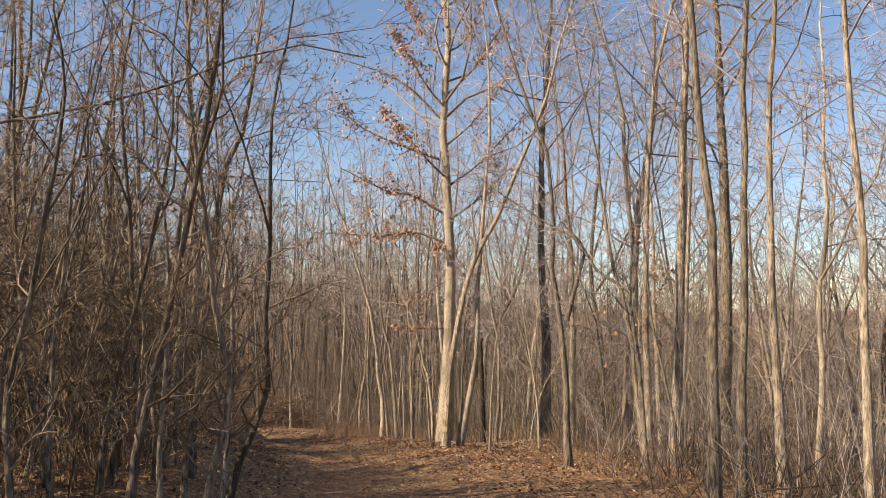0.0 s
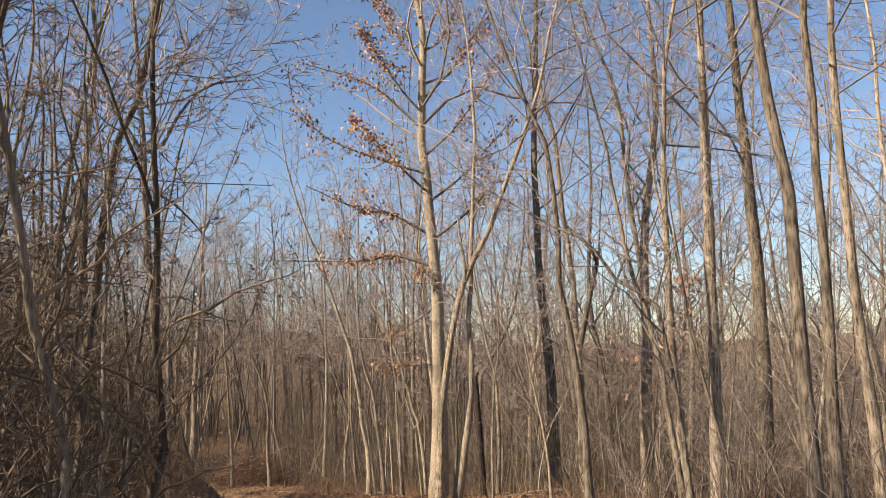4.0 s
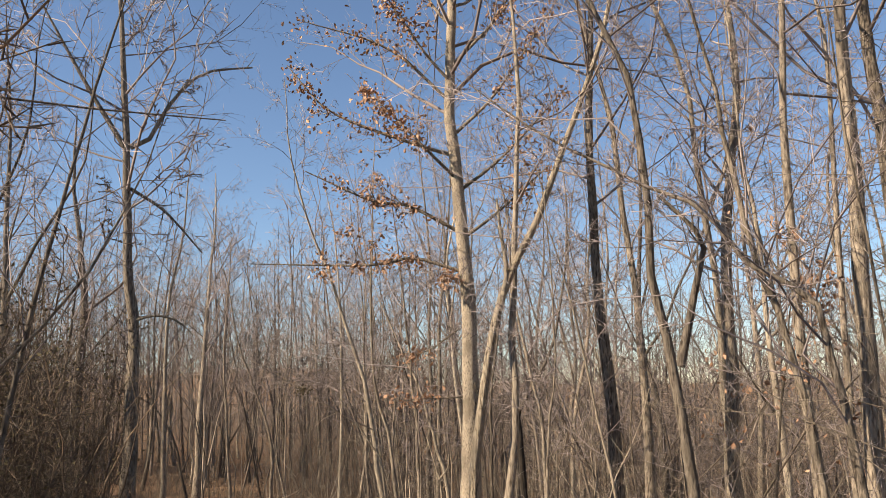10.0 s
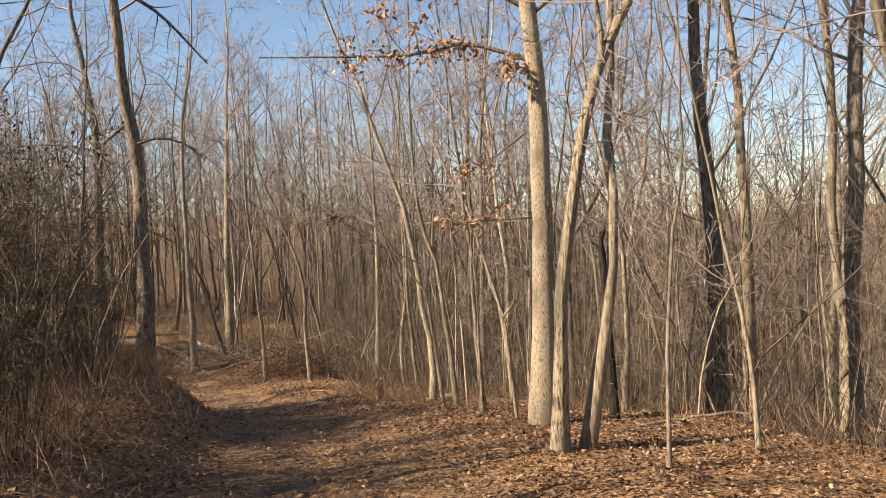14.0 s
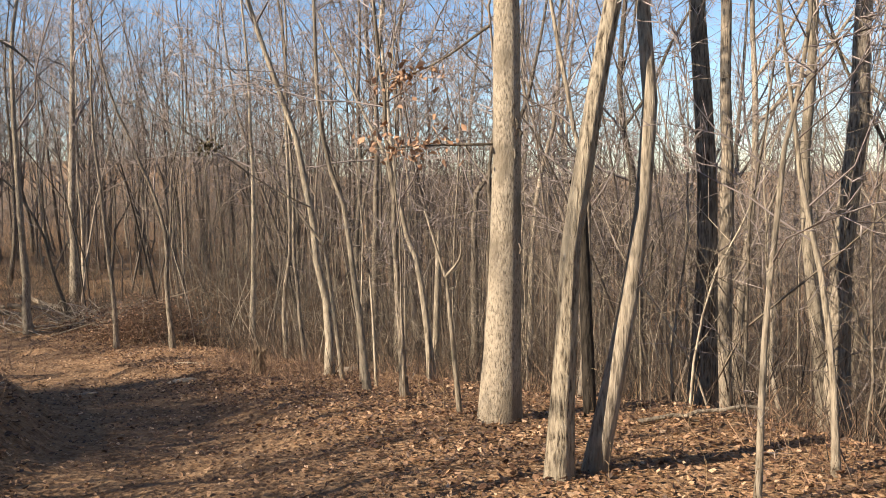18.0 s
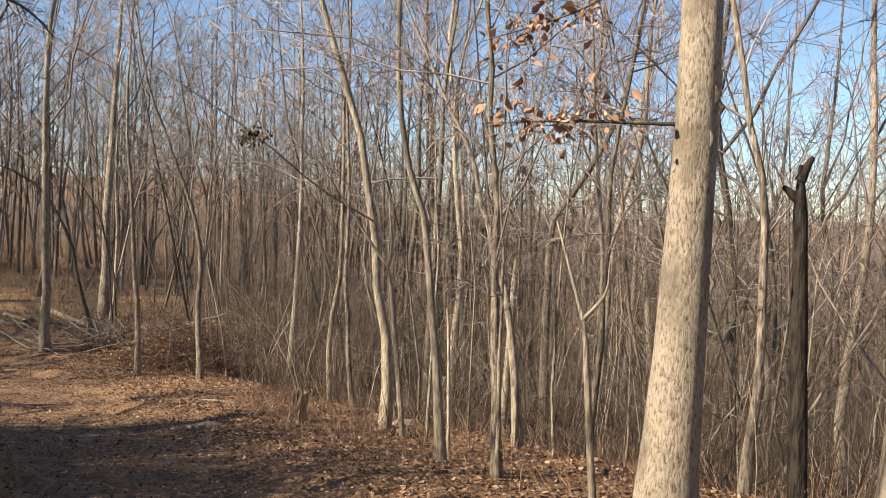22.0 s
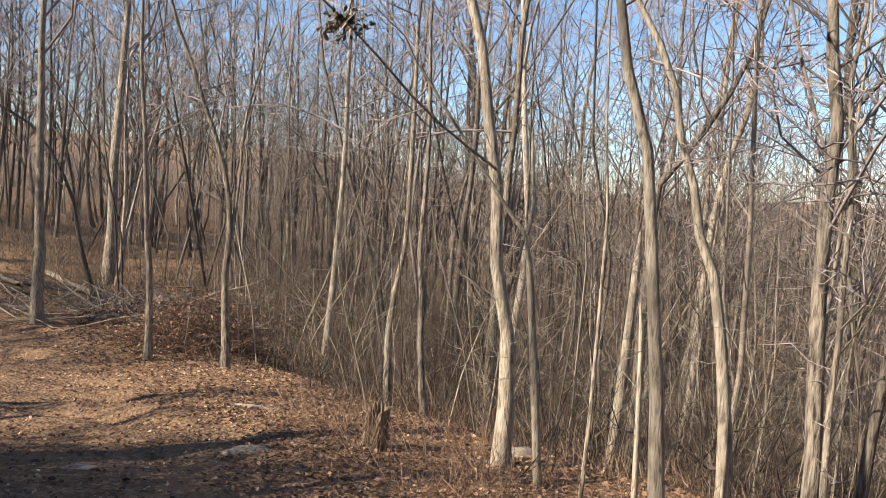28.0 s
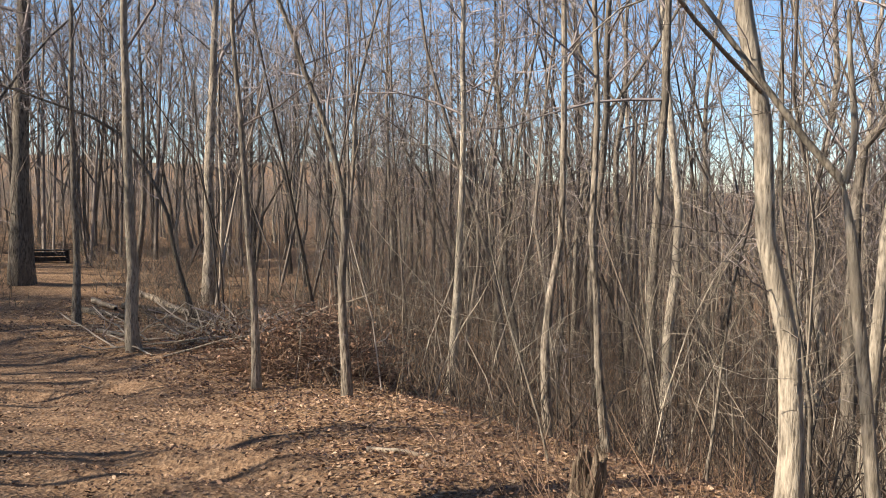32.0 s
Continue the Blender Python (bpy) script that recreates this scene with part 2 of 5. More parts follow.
def land(x, y):
    """Height of the ground."""
    x, y = np.asarray(x, float), np.asarray(y, float)
    z = np.interp(y, [-60, 0, 9, 17, 18.6, 20.6, 24.2, 29.6, 33, 40, 200], [2.5, 0, -0.58, -1.27, -1.42, -1.72, -2.25, -2.76, -2.88, -2.95, -2.95])
    d, e = to_line(x, y, PATH), to_line(x, y, BRINK)
    toe = 1.35 - 0.65 * smooth(15.5, 19.3, y) + 0.65 * smooth(20.5, 25, y)
    z = z + (0.4 + 0.32 * smooth(15, 19, y)) * smooth(0, 1.1, -d - toe + 0.08 * waves(x, y, 1.1, 21)) * (1 - smooth(22.8, 25.2, y)) + 0.03 * np.clip(-d - 2, 0, 40)
    z = z + 0.05 * np.clip(-x - 11, 0, 30) * smooth(26, 34, y)
    z = z - 0.07 * (1 - smooth(0.3, 1.5, np.abs(d))) + 0.05 * smooth(1.2, 1.8, d) * (1 - smooth(2.0, 3.4, d))
    z = z + 0.085 * np.sin(6.5 * (y + 0.45 * x) + 2.2 * waves(x, y, 5, 12)) * (1 - smooth(1.0, 1.7, np.abs(d))) * smooth(-0.2, 0.5, waves(x, y, 4.0, 8)) * smooth(10, 14, y)
    fall = np.clip(e, 0, 200)
    z = z - 9 * (1 - np.exp(-fall / 26))
    z = z + 0.05 * waves(x, y, 3.1, 1) + 0.018 * waves(x, y, 0.9, 2) + 0.6 * waves(x, y, 45, 3) * smooth(12, 60, np.hypot(x + 2, y - 15))
    far = np.hypot(x, y - 12)
    z = z + smooth(90, 420, far) * (15 + 5 * waves(x, y, 160, 4))
    return z


def at_ground(x, y):
    return float(land(x, y))


def mesh_from(name, verts, quads, smooth_shade=True):
    """A mesh of quads; a quad whose last corner is -1 is a triangle."""
    me = bpy.data.meshes.new(name)
    verts, quads = np.asarray(verts, np.float32), np.asarray(quads, np.int32)
    total = np.where(quads[:, 3] < 0, 3, 4).astype(np.int32)
    loops = quads.ravel()[quads.ravel() >= 0]
    me.vertices.add(len(verts))
    me.vertices.foreach_set("co", verts.ravel())
    me.loops.add(len(loops))
    me.loops.foreach_set("vertex_index", loops)
    me.polygons.add(len(quads))
    me.polygons.foreach_set("loop_start", np.concatenate([[0], np.cumsum(total)[:-1]]).astype(np.int32))
    me.polygons.foreach_set("loop_total", total)
    me.polygons.foreach_set("use_smooth", np.full(len(quads), smooth_shade))
    me.update(calc_edges=True)
    return me


def build_ground():
    def axis(lo, hi, fine, c0, c1):
        a = [c0]
        step = fine
        while a[-1] < hi:
            step = fine if a[-1] < c1 else step * 1.13
            a.append(a[-1] + step)
        b, step = [c0], fine
        while b[-1] > lo:
            step *= 1.13
            b.append(b[-1] - step)
        return np.array(b[:0:-1] + a)
    xs, ys = axis(-1500, 1500, 0.17, -13, 7), axis(-900, 1800, 0.17, 3, 38)
    X, Y = np.meshgrid(xs, ys)
    Z = land(X, Y)
    near = (np.hypot(X + 2, Y - 18) < 26)
    Z = Z + near * 0.007 * np.random.default_rng(5).normal(0, 1, Z.shape) * (0.4 + 0.6 * smooth(1.2, 2.0, np.abs(to_line(X, Y, PATH))))
    w, h = len(xs), len(ys)
    i = (np.arange(h - 1)[:, None] * w + np.arange(w - 1)).ravel()
    me = mesh_from("ground", np.stack([X, Y, Z], -1).reshape(-1, 3), np.stack([i, i + 1, i + w + 1, i + w], -1))
    d = np.abs(to_line(X, Y, PATH))
    me.attributes.new("tread", "FLOAT", "POINT").data.foreach_set("value", (1 - smooth(0.9, 1.9, d)).ravel().astype(np.float32))
    me.materials.append(GROUND)
    return tagged(new("ground", me), "leaf-strewn woodland ground with a trodden earth trail", "ground", kind="structure")


build_ground()


# ---- tubes: every stem, limb and twig ----
def norm(v):
    return v / np.maximum(np.linalg.norm(v, axis=-1, keepdims=True), 1e-9)


def tube(P, R, sides):
    """Vertices and quads of tubes along the lines P (n, k, 3) with the radii R (n, k)."""
    n, k, _ = P.shape
    T = norm(np.gradient(P, axis=1))
    ref = np.where(np.abs(T[..., 2:3]) > 0.85, np.array([1.0, 0.13, 0]), np.array([0, 0.1, 1.0]))
    ref = np.broadcast_to(ref[:, :1], T.shape)
    U = norm(np.cross(T, ref))
    V = np.cross(T, U)
    a = np.arange(sides) * 2 * np.pi / sides
    ring = U[:, :, None] * np.cos(a)[:, None] + V[:, :, None] * np.sin(a)[:, None]
    verts = (P[:, :, None] + ring * R[:, :, None, None]).reshape(-1, 3)
    b = (np.arange(n)[:, None, None] * k + np.arange(k - 1)[:, None]) * sides
    j = np.arange(sides)
    q = np.stack([b + j, b + (j + 1) % sides, b + sides + (j + 1) % sides, b + sides + j], -1).reshape(-1, 4)
    return verts, q


def spikes(P, R):
    """Twigs: three-sided points from the first to the last place of each line."""
    n = len(P)
    T = norm(P[:, -1] - P[:, 0])
    U = norm(np.cross(T, np.where(np.abs(T[:, 2:]) > 0.85, np.array([1.0, 0.1, 0]), np.array([0, 0.1, 1.0]))))
    V = np.cross(T, U)
    r = R[:, :1]
    v = np.stack([P[:, 0] + U * r, P[:, 0] - U * r * 0.5 + V * r * 0.87, P[:, 0] - U * r * 0.5 - V * r * 0.87, P[:, -1]], 1).reshape(-1, 3)
    i = np.arange(n)[:, None] * 4
    q = np.concatenate([np.concatenate([i + np.array([c]), np.full((n, 1), -1)], 1) for c in ((0, 1, 3), (1, 2, 3), (2, 0, 3))])
    return v, q


def join(pieces):
    vs, qs, off = [], [], 0
    for v, q in pieces:
        vs.append(v)
        qs.append(np.where(q < 0, -1, q + off))
        off += len(v)
    return np.concatenate(vs), np.concatenate(qs)


def sample(P, s):
    """Places and directions at the shares s (n, m) of the lines P."""
    k = P.shape[1]
    f = s * (k - 1)
    i = np.minimum(f.astype(int), k - 2)
    w = (f - i)[..., None]
    row = np.arange(len(P))[:, None]
    a, b = P[row, i], P[row, i + 1]
    return a + (b - a) * w, norm(b - a)


def sprout(r, P, R, m, lo, hi, ratio, angle, up, k, wig, thick=0.55, tip=0.12, rmin=0.0015):
    """m side shoots on each of the lines P: lines (n*m, k, 3) and radii."""
    n = len(P)
    s = lo + (hi - lo) * (np.arange(m) + r.uniform(0, 1, (n, m))) / m
    start, T = sample(P, s)
    length = np.linalg.norm(np.diff(P, axis=1), axis=-1).sum(1)[:, None]
    L = length * ratio * (1.08 - 0.75 * (s - lo) / max(1 - lo, 0.05)) * r.uniform(0.55, 1.25, (n, m))
    perp = norm(np.cross(T, norm(r.normal(0, 1, (n, m, 3)))))
    ang = np.radians(angle) * r.uniform(0.65, 1.25, (n, m, 1))
    D = norm(T * np.cos(ang) + perp * np.sin(ang))
    out = [start]
    for i in range(k - 1):
        D = norm(D + r.normal(0, wig, (n, m, 3)) + np.array([0, 0, up]))
        out.append(out[-1] + D * (L / (k - 1))[..., None])
    Q = np.stack(out, 2).reshape(n * m, k, 3)
    r0 = np.interp(s.ravel(), np.linspace(0, 1, R.shape[1]), R.mean(0)) if n > 40 else np.array([np.interp(s[i], np.linspace(0, 1, R.shape[1]), R[i]) for i in range(n)]).ravel()
    r0 = np.maximum(r0 * thick * r.uniform(0.6, 1.1, n * m), rmin)
    return Q, np.maximum(r0[:, None] * np.linspace(1, tip, k), rmin * 0.7)


def spline(pts, k):
    """A smooth line of k points through pts."""
    p = np.asarray(pts, float)
    d = np.concatenate([[0], np.cumsum(np.linalg.norm(np.diff(p, axis=0), axis=1))])
    e = np.concatenate([[2 * p[0] - p[1]], p, [2 * p[-1] - p[-2]]])
    out = []
    for s in np.linspace(0, d[-1], k):
        i = min(np.searchsorted(d, s, "right") - 1, len(p) - 2)
        u = (s - d[i]) / max(d[i + 1] - d[i], 1e-6)
        a, b, c, f = e[i], e[i + 1], e[i + 2], e[i + 3]
        out.append(0.5 * (2 * b + (c - a) * u + (2 * a - 5 * b + 4 * c - f) * u * u + (3 * b - a - 3 * c + f) * u ** 3))
    return np.array(out)


def leaves_mesh(name, places, r, size, mat, droop=0.5):
    """Curled, lobed leaves at the places: six-cornered blades, bent along the rib."""
    n = len(places)
    a = norm(r.normal(0, 1, (n, 3)) + np.array([0, 0, -droop]))
    b = norm(np.cross(a, r.normal(0, 1, (n, 3))))
    c = np.cross(a, b)
    s = size * r.uniform(0.55, 1.25, (n, 1))
    w, f = r.uniform(0.14, 0.34, (4, n, 1)), r.uniform(0.02, 0.3, (4, n, 1))

    def at(along, across, lift):
        return places + a * s * along + b * s * across + c * s * lift
    v = np.stack([at(0, 0, 0), at(0.38, -w[0], f[0]), at(0.74, -w[1], f[1]), at(1.0, 0, 0.1), at(0.7, w[2], f[2]), at(0.32, w[3], f[3])], 1).reshape(-1, 3)
    i = np.arange(n)[:, None] * 6
    me = mesh_from(name, v, np.concatenate([i + np.array([[0, 1, 2, 3]]), i + np.array([[0, 3, 4, 5]])]), False)
    me.materials.append(mat)
    return me


def part(name, me, material_, parent, label=""):
    if not me.materials:
        me.materials.append(material_)
    ob = new(name, me)
    ob.parent = parent
    if label:
        ob["label"] = label
    return ob


def stem_line(r, x, y, height, pts, k):
    """A trunk's line from its foot through (z, dx, dy) and on to its full height."""
    z0 = at_ground(x, y) - 0.12
    line = [(x, y, z0)] + [(x + dx, y + dy, z) for z, dx, dy in pts if z > z0 + 0.3]
    top = np.array(line[-1])
    if z0 + height > top[2] + 0.4:
        d = norm(top - np.array(line[-2])) if len(line) > 1 else np.array([0, 0, 1.0])
        steps = max(2, int((z0 + height - top[2]) / 1.6))
        rise = (z0 + height - top[2]) / steps
        for _ in range(steps):
            d = norm(d * np.array([0.75, 0.75, 1]) + r.normal(0, 0.09, 3) * np.array([1, 1, 0]))
            top = top + d / max(d[2], 0.5) * rise
            line.append(tuple(top))
    return spline(line, k)


def knobbly(P, R, r, amount):
    v, q = tube(P, R, 10)
    c = np.repeat(P.reshape(-1, 3), 10, 0)
    return c + (v - c) * (1 + r.normal(0, amount, (len(v), 1))), q


def furrowed(P, R, r, depth):
    """A stout trunk with bark in long uneven ridges, a flared foot and a few swellings."""
    k, sides = 90, 34
    f = np.linspace(0, len(P) - 1, k)
    i = np.minimum(f.astype(int), len(P) - 2)
    w = (f - i)[:, None]
    line, rad = P[i] + (P[i + 1] - P[i]) * w, np.interp(f, np.arange(len(P)), R)
    v, q = tube(line[None], rad[None], sides)
    a, z = np.arange(sides) * 2 * np.pi / sides, np.arange(k)[:, None] * 0.5
    ridge = np.zeros((k, sides))
    for n in (5, 8, 11, 14):
        ridge += np.sin(n * a + r.uniform(0, 6.28) + 0.9 * np.sin(z * r.uniform(0.2, 0.6) + r.uniform(0, 6.28))) / 4
    ridge = ridge - np.abs(r.normal(0, 0.35, (k, sides)))
    swell = 0.012 * np.sin(z * 0.35 + r.uniform(0, 6.28)) + 0.01 * np.sin(z * 0.9 + r.uniform(0, 6.28))
    c = np.repeat(line, sides, 0)
    return c + (v - c) * (1 + depth * ridge + swell).reshape(-1, 1), q


def leaders(r, trunk, R, count, low, high):
    """Forks: stems that part from the trunk and climb beside it to the top, crooked as they go."""
    k, out = len(trunk), []
    for _ in range(count):
        i = int(k * r.uniform(low, high))
        a = r.uniform(0, 6.28)
        away = np.array([math.cos(a), math.sin(a), 0])
        D = norm(norm(trunk[min(i + 2, k - 1)] - trunk[i]) + away * r.uniform(0.45, 0.8))
        left = np.linalg.norm(np.diff(trunk[i:], axis=0), axis=1).sum() * r.uniform(0.75, 0.95)
        line = [trunk[i]]
        for _ in range(9):
            D = norm(D + r.normal(0, 0.14, 3) + np.array([0, 0, 0.13]))
            line.append(line[-1] + D * left / 9)
        out.append((np.array(line), R[i] * r.uniform(0.55, 0.75) * np.linspace(1, 0.16, 10)))
    return out


def tree_meshes(r, trunk, r0, first=0.4, boughs=14, dense=1.0, limbs=(), tip=0.12, spread=0.33, fine=10, finer=0, thin=0.005, forks=0, fork_at=(0.3, 0.5), rise=0.08, furrow=0, low=0):
    """Trunk and crown of a bare tree on a trunk line."""
    k = len(trunk)
    R = r0 * (1 - (1 - tip) * np.linspace(0, 1, k) ** 0.9)
    flare = np.exp(-np.linspace(0, 1, k) * k * 0.9)
    R = R * (1 + 0.5 * flare)
    wood = [furrowed(trunk, R, r, furrow) if furrow else knobbly(trunk[None], R[None], r, 0.05)]
    lines, radii = [trunk[None]], [R[None]]
    for pts, lr in limbs:
        q = spline(pts, 9)[None]
        rr = (lr * np.linspace(1, 0.35, 9))[None]
        wood.append(tube(q, rr, 7))
        q2, r2 = sprout(r, q, rr, 6, 0.25, 1, 0.4, 45, 0.08, 5, 0.16)
        lines.append(q)
        wood.append(tube(q2, r2, 4))
        q3, r3 = sprout(r, q2, r2, 4, 0.2, 1, 0.45, 45, 0.05, 4, 0.2)
        wood.append(tube(q3, r3, 3))
    B, BR = sprout(r, trunk[None], R[None], boughs, first, 0.98, spread, 56, rise, 7, 0.26, 0.5, 0.2)
    for line, rad in leaders(r, trunk, R, forks, *fork_at):
        wood.append(tube(line[None], rad[None], 6))
        b, br = sprout(r, line[None], rad[None], max(5, boughs // 2), 0.15, 0.98, spread * 1.15, 56, rise, 7, 0.26, 0.55, 0.2)
        B, BR = np.concatenate([B, b]), np.concatenate([BR, br])
    crown = [tube(B, BR, 4 if thin < 0.005 else 3)]
    if low:
        L, LR = sprout(r, trunk[None], R[None], low, 0.06, first + 0.05, 0.065, 70, 0.04, 5, 0.34, 0.09, 0.3, 0.0025)
        crown.append(tube(L, LR, 3))
        crown.append(spikes(*sprout(r, L, LR, 5, 0.2, 1, 0.5, 50, 0.02, 2, 0.2, 0.7, 0.3, 0.0025)))
    S, SR = sprout(r, B, BR, max(3, int(7 * dense)), 0.15, 1, 0.46, 54, 0.06, 3 if forks else 4, 0.3, 0.6, 0.25, thin * 0.8)
    crown.append(tube(S, SR, 3))
    W, WR = sprout(r, S, SR, max(3, int(fine * dense)), 0.1, 1, 0.46, 46, 0.05, 2, 0.2, 0.7, 0.3, thin)
    crown.append(spikes(W, WR))
    if finer:
        V, VR = sprout(r, W, WR, finer, 0.25, 1, 0.6, 45, 0.05, 2, 0.2, 0.8, 0.3, 0.0042)
        crown.append(spikes(V, VR))
    return join(wood), join(crown), (B, S, W)


def make_tree(name, label, r, x, y, dia, height, pts, mat, first=0.4, boughs=14, dense=1.0, limbs=(), k=18, spread=0.33, tip=0.12, twigs=None, group="", fine=9, finer=1, furrow=0):
    base = new(name)
    base.location = (x, y, at_ground(x, y))
    tagged(base, label, "tree", group)
    trunk = stem_line(r, x, y, height, pts, k) - np.array(base.location)
    trunk[1:] += r.normal(0, min(dia * 0.12, 0.014), (k - 1, 3)) * np.array([1, 1, 0])
    lims = [([np.array(p) - np.array(base.location) for p in q], lr) for q, lr in limbs]
    wood, crown, parts = tree_meshes(r, trunk, dia / 2, first, boughs, dense, lims, tip, spread, fine, finer, furrow=furrow, low=0 if furrow else 9)
    part("trunk", mesh_from("trunk", *wood), mat, base)
    part("crown", mesh_from("crown", *crown), twigs or TWIG, base)
    return base, parts


HERO = np.random.default_rng(21)


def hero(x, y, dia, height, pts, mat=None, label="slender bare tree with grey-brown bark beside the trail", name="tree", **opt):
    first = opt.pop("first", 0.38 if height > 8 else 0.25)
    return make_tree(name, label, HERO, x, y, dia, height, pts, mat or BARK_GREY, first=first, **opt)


def snag(x, y, dia, pts, label, mat, forks=()):
    """A broken-off stem with no crown: trunk, ragged top and a few stubs."""
    base = new("dead_tree")
    base.location = (x, y, at_ground(x, y))
    tagged(base, label, "dead tree")
    P = stem_line(HERO, x, y, 0, pts, 9) - np.array(base.location)
    R = dia / 2 * np.linspace(1.15, 0.75, 9) * np.array([1, 1, 1, 1, 1, 1, 1, 0.95, 0.3])
    part("trunk", mesh_from("trunk", *knobbly(P[None], R[None], HERO, 0.05)), mat, base)
    for f in forks:
        q = spline([np.array(p) - np.array(base.location) for p in f], 7)[None]
        part("branch", mesh_from("branch", *tube(q, (dia * 0.32 * np.linspace(1, 0.4, 7))[None], 6)), mat, base)
    top = P[-2] + np.cumsum(np.abs(HERO.normal(0, 0.03, (3, 3))), 0)
    part("splinter", mesh_from("splinter", *tube(top[None], np.array([[dia * 0.26, dia * 0.18, 0.004]]), 5)), mat, base)
    return base


# ---- the trees that line the walk ----
hero(-9.65, 32.65, 0.20, 13, [(-1.70, -0.01, -0.01), (0.85, -0.05, -0.02), (3.34, -0.07, -0.03)], BARK_SMOOTH, "slender bare tree with smooth pale beige bark")
hero(-12.06, 35.27, 0.15, 12, [(-0.80, 0.03, 0.01), (1.61, 0.00, 0.00), (3.96, 0.01, 0.00)])
hero(-6.65, 29.72, 0.11, 9, [(-1.35, -0.03, -0.01), (0.52, -0.15, -0.05), (2.65, -0.25, -0.08)])
hero(-5.39, 29.51, 0.12, 9, [(-1.33, -0.06, -0.01), (-0.12, -0.06, -0.01), (1.06, -0.40, -0.08), (2.43, -0.89, -0.18)], limbs=[([(-5.45, 29.50, -1.16), (-5.31, 29.53, 0.28), (-5.28, 29.54, 1.06), (-5.06, 29.58, 2.01), (-4.86, 29.62, 2.64)], 0.032)])
hero(-10.75, 39.35, 0.30, 14, [(0.50, 0.05, 0.02), (3.44, 0.18, 0.07), (4.89, 0.26, 0.09)])
hero(-9.76, 35.91, 0.1, 7, [(-1.19, -0.45, -0.16), (-0.32, -0.62, -0.22), (1.08, -1.35, -0.48), (1.59, -2.37, -0.84), (1.80, -2.96, -1.05)])
hero(-4.28, 34.00, 0.17, 13, [(-2.08, 0.07, 0.01), (0.37, 0.17, 0.01), (3.62, 0.16, 0.01)], BARK_SMOOTH, "slender bare tree with smooth pale beige bark")
hero(-2.82, 29.00, 0.11, 11, [(-1.72, -0.05, 0.00), (-0.50, 0.08, -0.00), (1.01, 0.11, -0.00), (2.48, 0.07, -0.00)])
hero(-2.31, 27.54, 0.09, 10, [(-2.10, -0.11, 0.01), (-0.63, -0.21, 0.03), (0.55, -0.19, 0.02), (2.16, -0.26, 0.03)])
hero(-0.86, 33.11, 0.21, 15, [(-0.69, 0.04, -0.01), (1.37, 0.16, -0.03), (3.39, 0.18, -0.03)])
hero(-1.74, 24.16, 0.14, 11, [(-1.33, 0.01, -0.00), (-0.61, -0.11, 0.02), (0.24, -0.19, 0.04), (0.66, -0.31, 0.06), (1.40, -0.40, 0.08), (2.90, -0.86, -0.00), (3.66, -1.07, -0.01)], BARK_SMOOTH, "slender bare tree with smooth pale beige bark", limbs=[([(-1.93, 24.2, 0.45), (-2.6, 23.5, 0.85), (-3.26, 22.75, 1.4), (-4.1, 21.9, 1.95)], 0.014)])
hero(1.62, 31.15, 0.23, 12, [(0.03, -0.01, 0.01), (0.83, 0.24, -0.09), (1.51, 0.67, -0.27), (2.34, 1.08, -0.43), (2.82, 1.27, -0.51)], BARK_DARK, "bare tree with dark rough bark")
hero(-1.14, 21.44, 0.09, 8.5, [(-0.19, -0.16, 0.06), (0.51, -0.24, 0.09), (1.14, -0.45, 0.05), (2.19, -0.54, 0.05)], BARK_SMOOTH, "slender bare tree with smooth pale beige bark")
hero(-0.72, 20.59, 0.09, 7, [(-0.26, -0.06, 0.02), (0.66, -0.09, 0.03), (1.32, -0.15, 0.04)])
hero(-0.73, 20.51, 0.04, 5, [(-0.35, -0.02, 0.00), (0.33, -0.02, 0.01), (0.82, -0.07, 0.02), (1.11, -0.04, 0.01)])
hero(0.45, 22.22, 0.08, 8, [(-1.20, 0.06, -0.03), (-0.11, 0.11, -0.05), (0.77, 0.11, -0.05), (1.28, 0.16, -0.08)])
oak, oak_parts = hero(0.06, 18.61, 0.31, 16, [(-0.23, 0.03, -0.01), (0.56, 0.07, -0.02), (1.33, 0.08, -0.02), (2.09, 0.12, -0.04), (4.77, -0.03, -0.01), (6.16, -0.11, -0.01), (7.20, -0.02, -0.01), (8.04, -0.01, -0.01)], BARK_OAK, "tall oak with flaking pale bark and a few withered leaves", "oak_tree", first=0.42, boughs=22, k=26, spread=0.3, finer=3, furrow=0.014)
hero(0.08, 16.41, 0.15, 12, [(0.60, 0.11, -0.06), (2.44, 0.50, -0.07), (3.31, 0.96, -0.08), (4.70, 1.50, -0.08), (5.89, 1.98, -0.09), (6.93, 2.23, -0.09)], BARK_RIDGED, "leaning oak with ridged pale bark beside the trail", "oak_tree", first=0.5, boughs=16, k=24, furrow=0.075, limbs=[([(0.55, 16.32, 2.32), (0.64, 16.32, 2.74), (0.58, 16.32, 3.31), (0.55, 16.32, 3.72)], 0.042)])
hero(0.34, 16.54, 0.13, 11, [(-0.26, 0.18, -0.06), (0.49, 0.30, -0.09), (1.42, 0.35, -0.11), (1.96, 0.34, -0.11)], BARK_SMOOTH, "slender bare tree with smooth pale beige bark")
hero(2.45, 19.58, 0.25, 15, [(0.00, 0.04, -0.02), (1.50, 0.00, -0.00), (2.68, -0.07, 0.03)])
hero(1.33, 20.32, 0.09, 8, [(-0.39, 0.09, -0.02), (0.40, 0.07, -0.01), (1.03, 0.01, -0.00)])
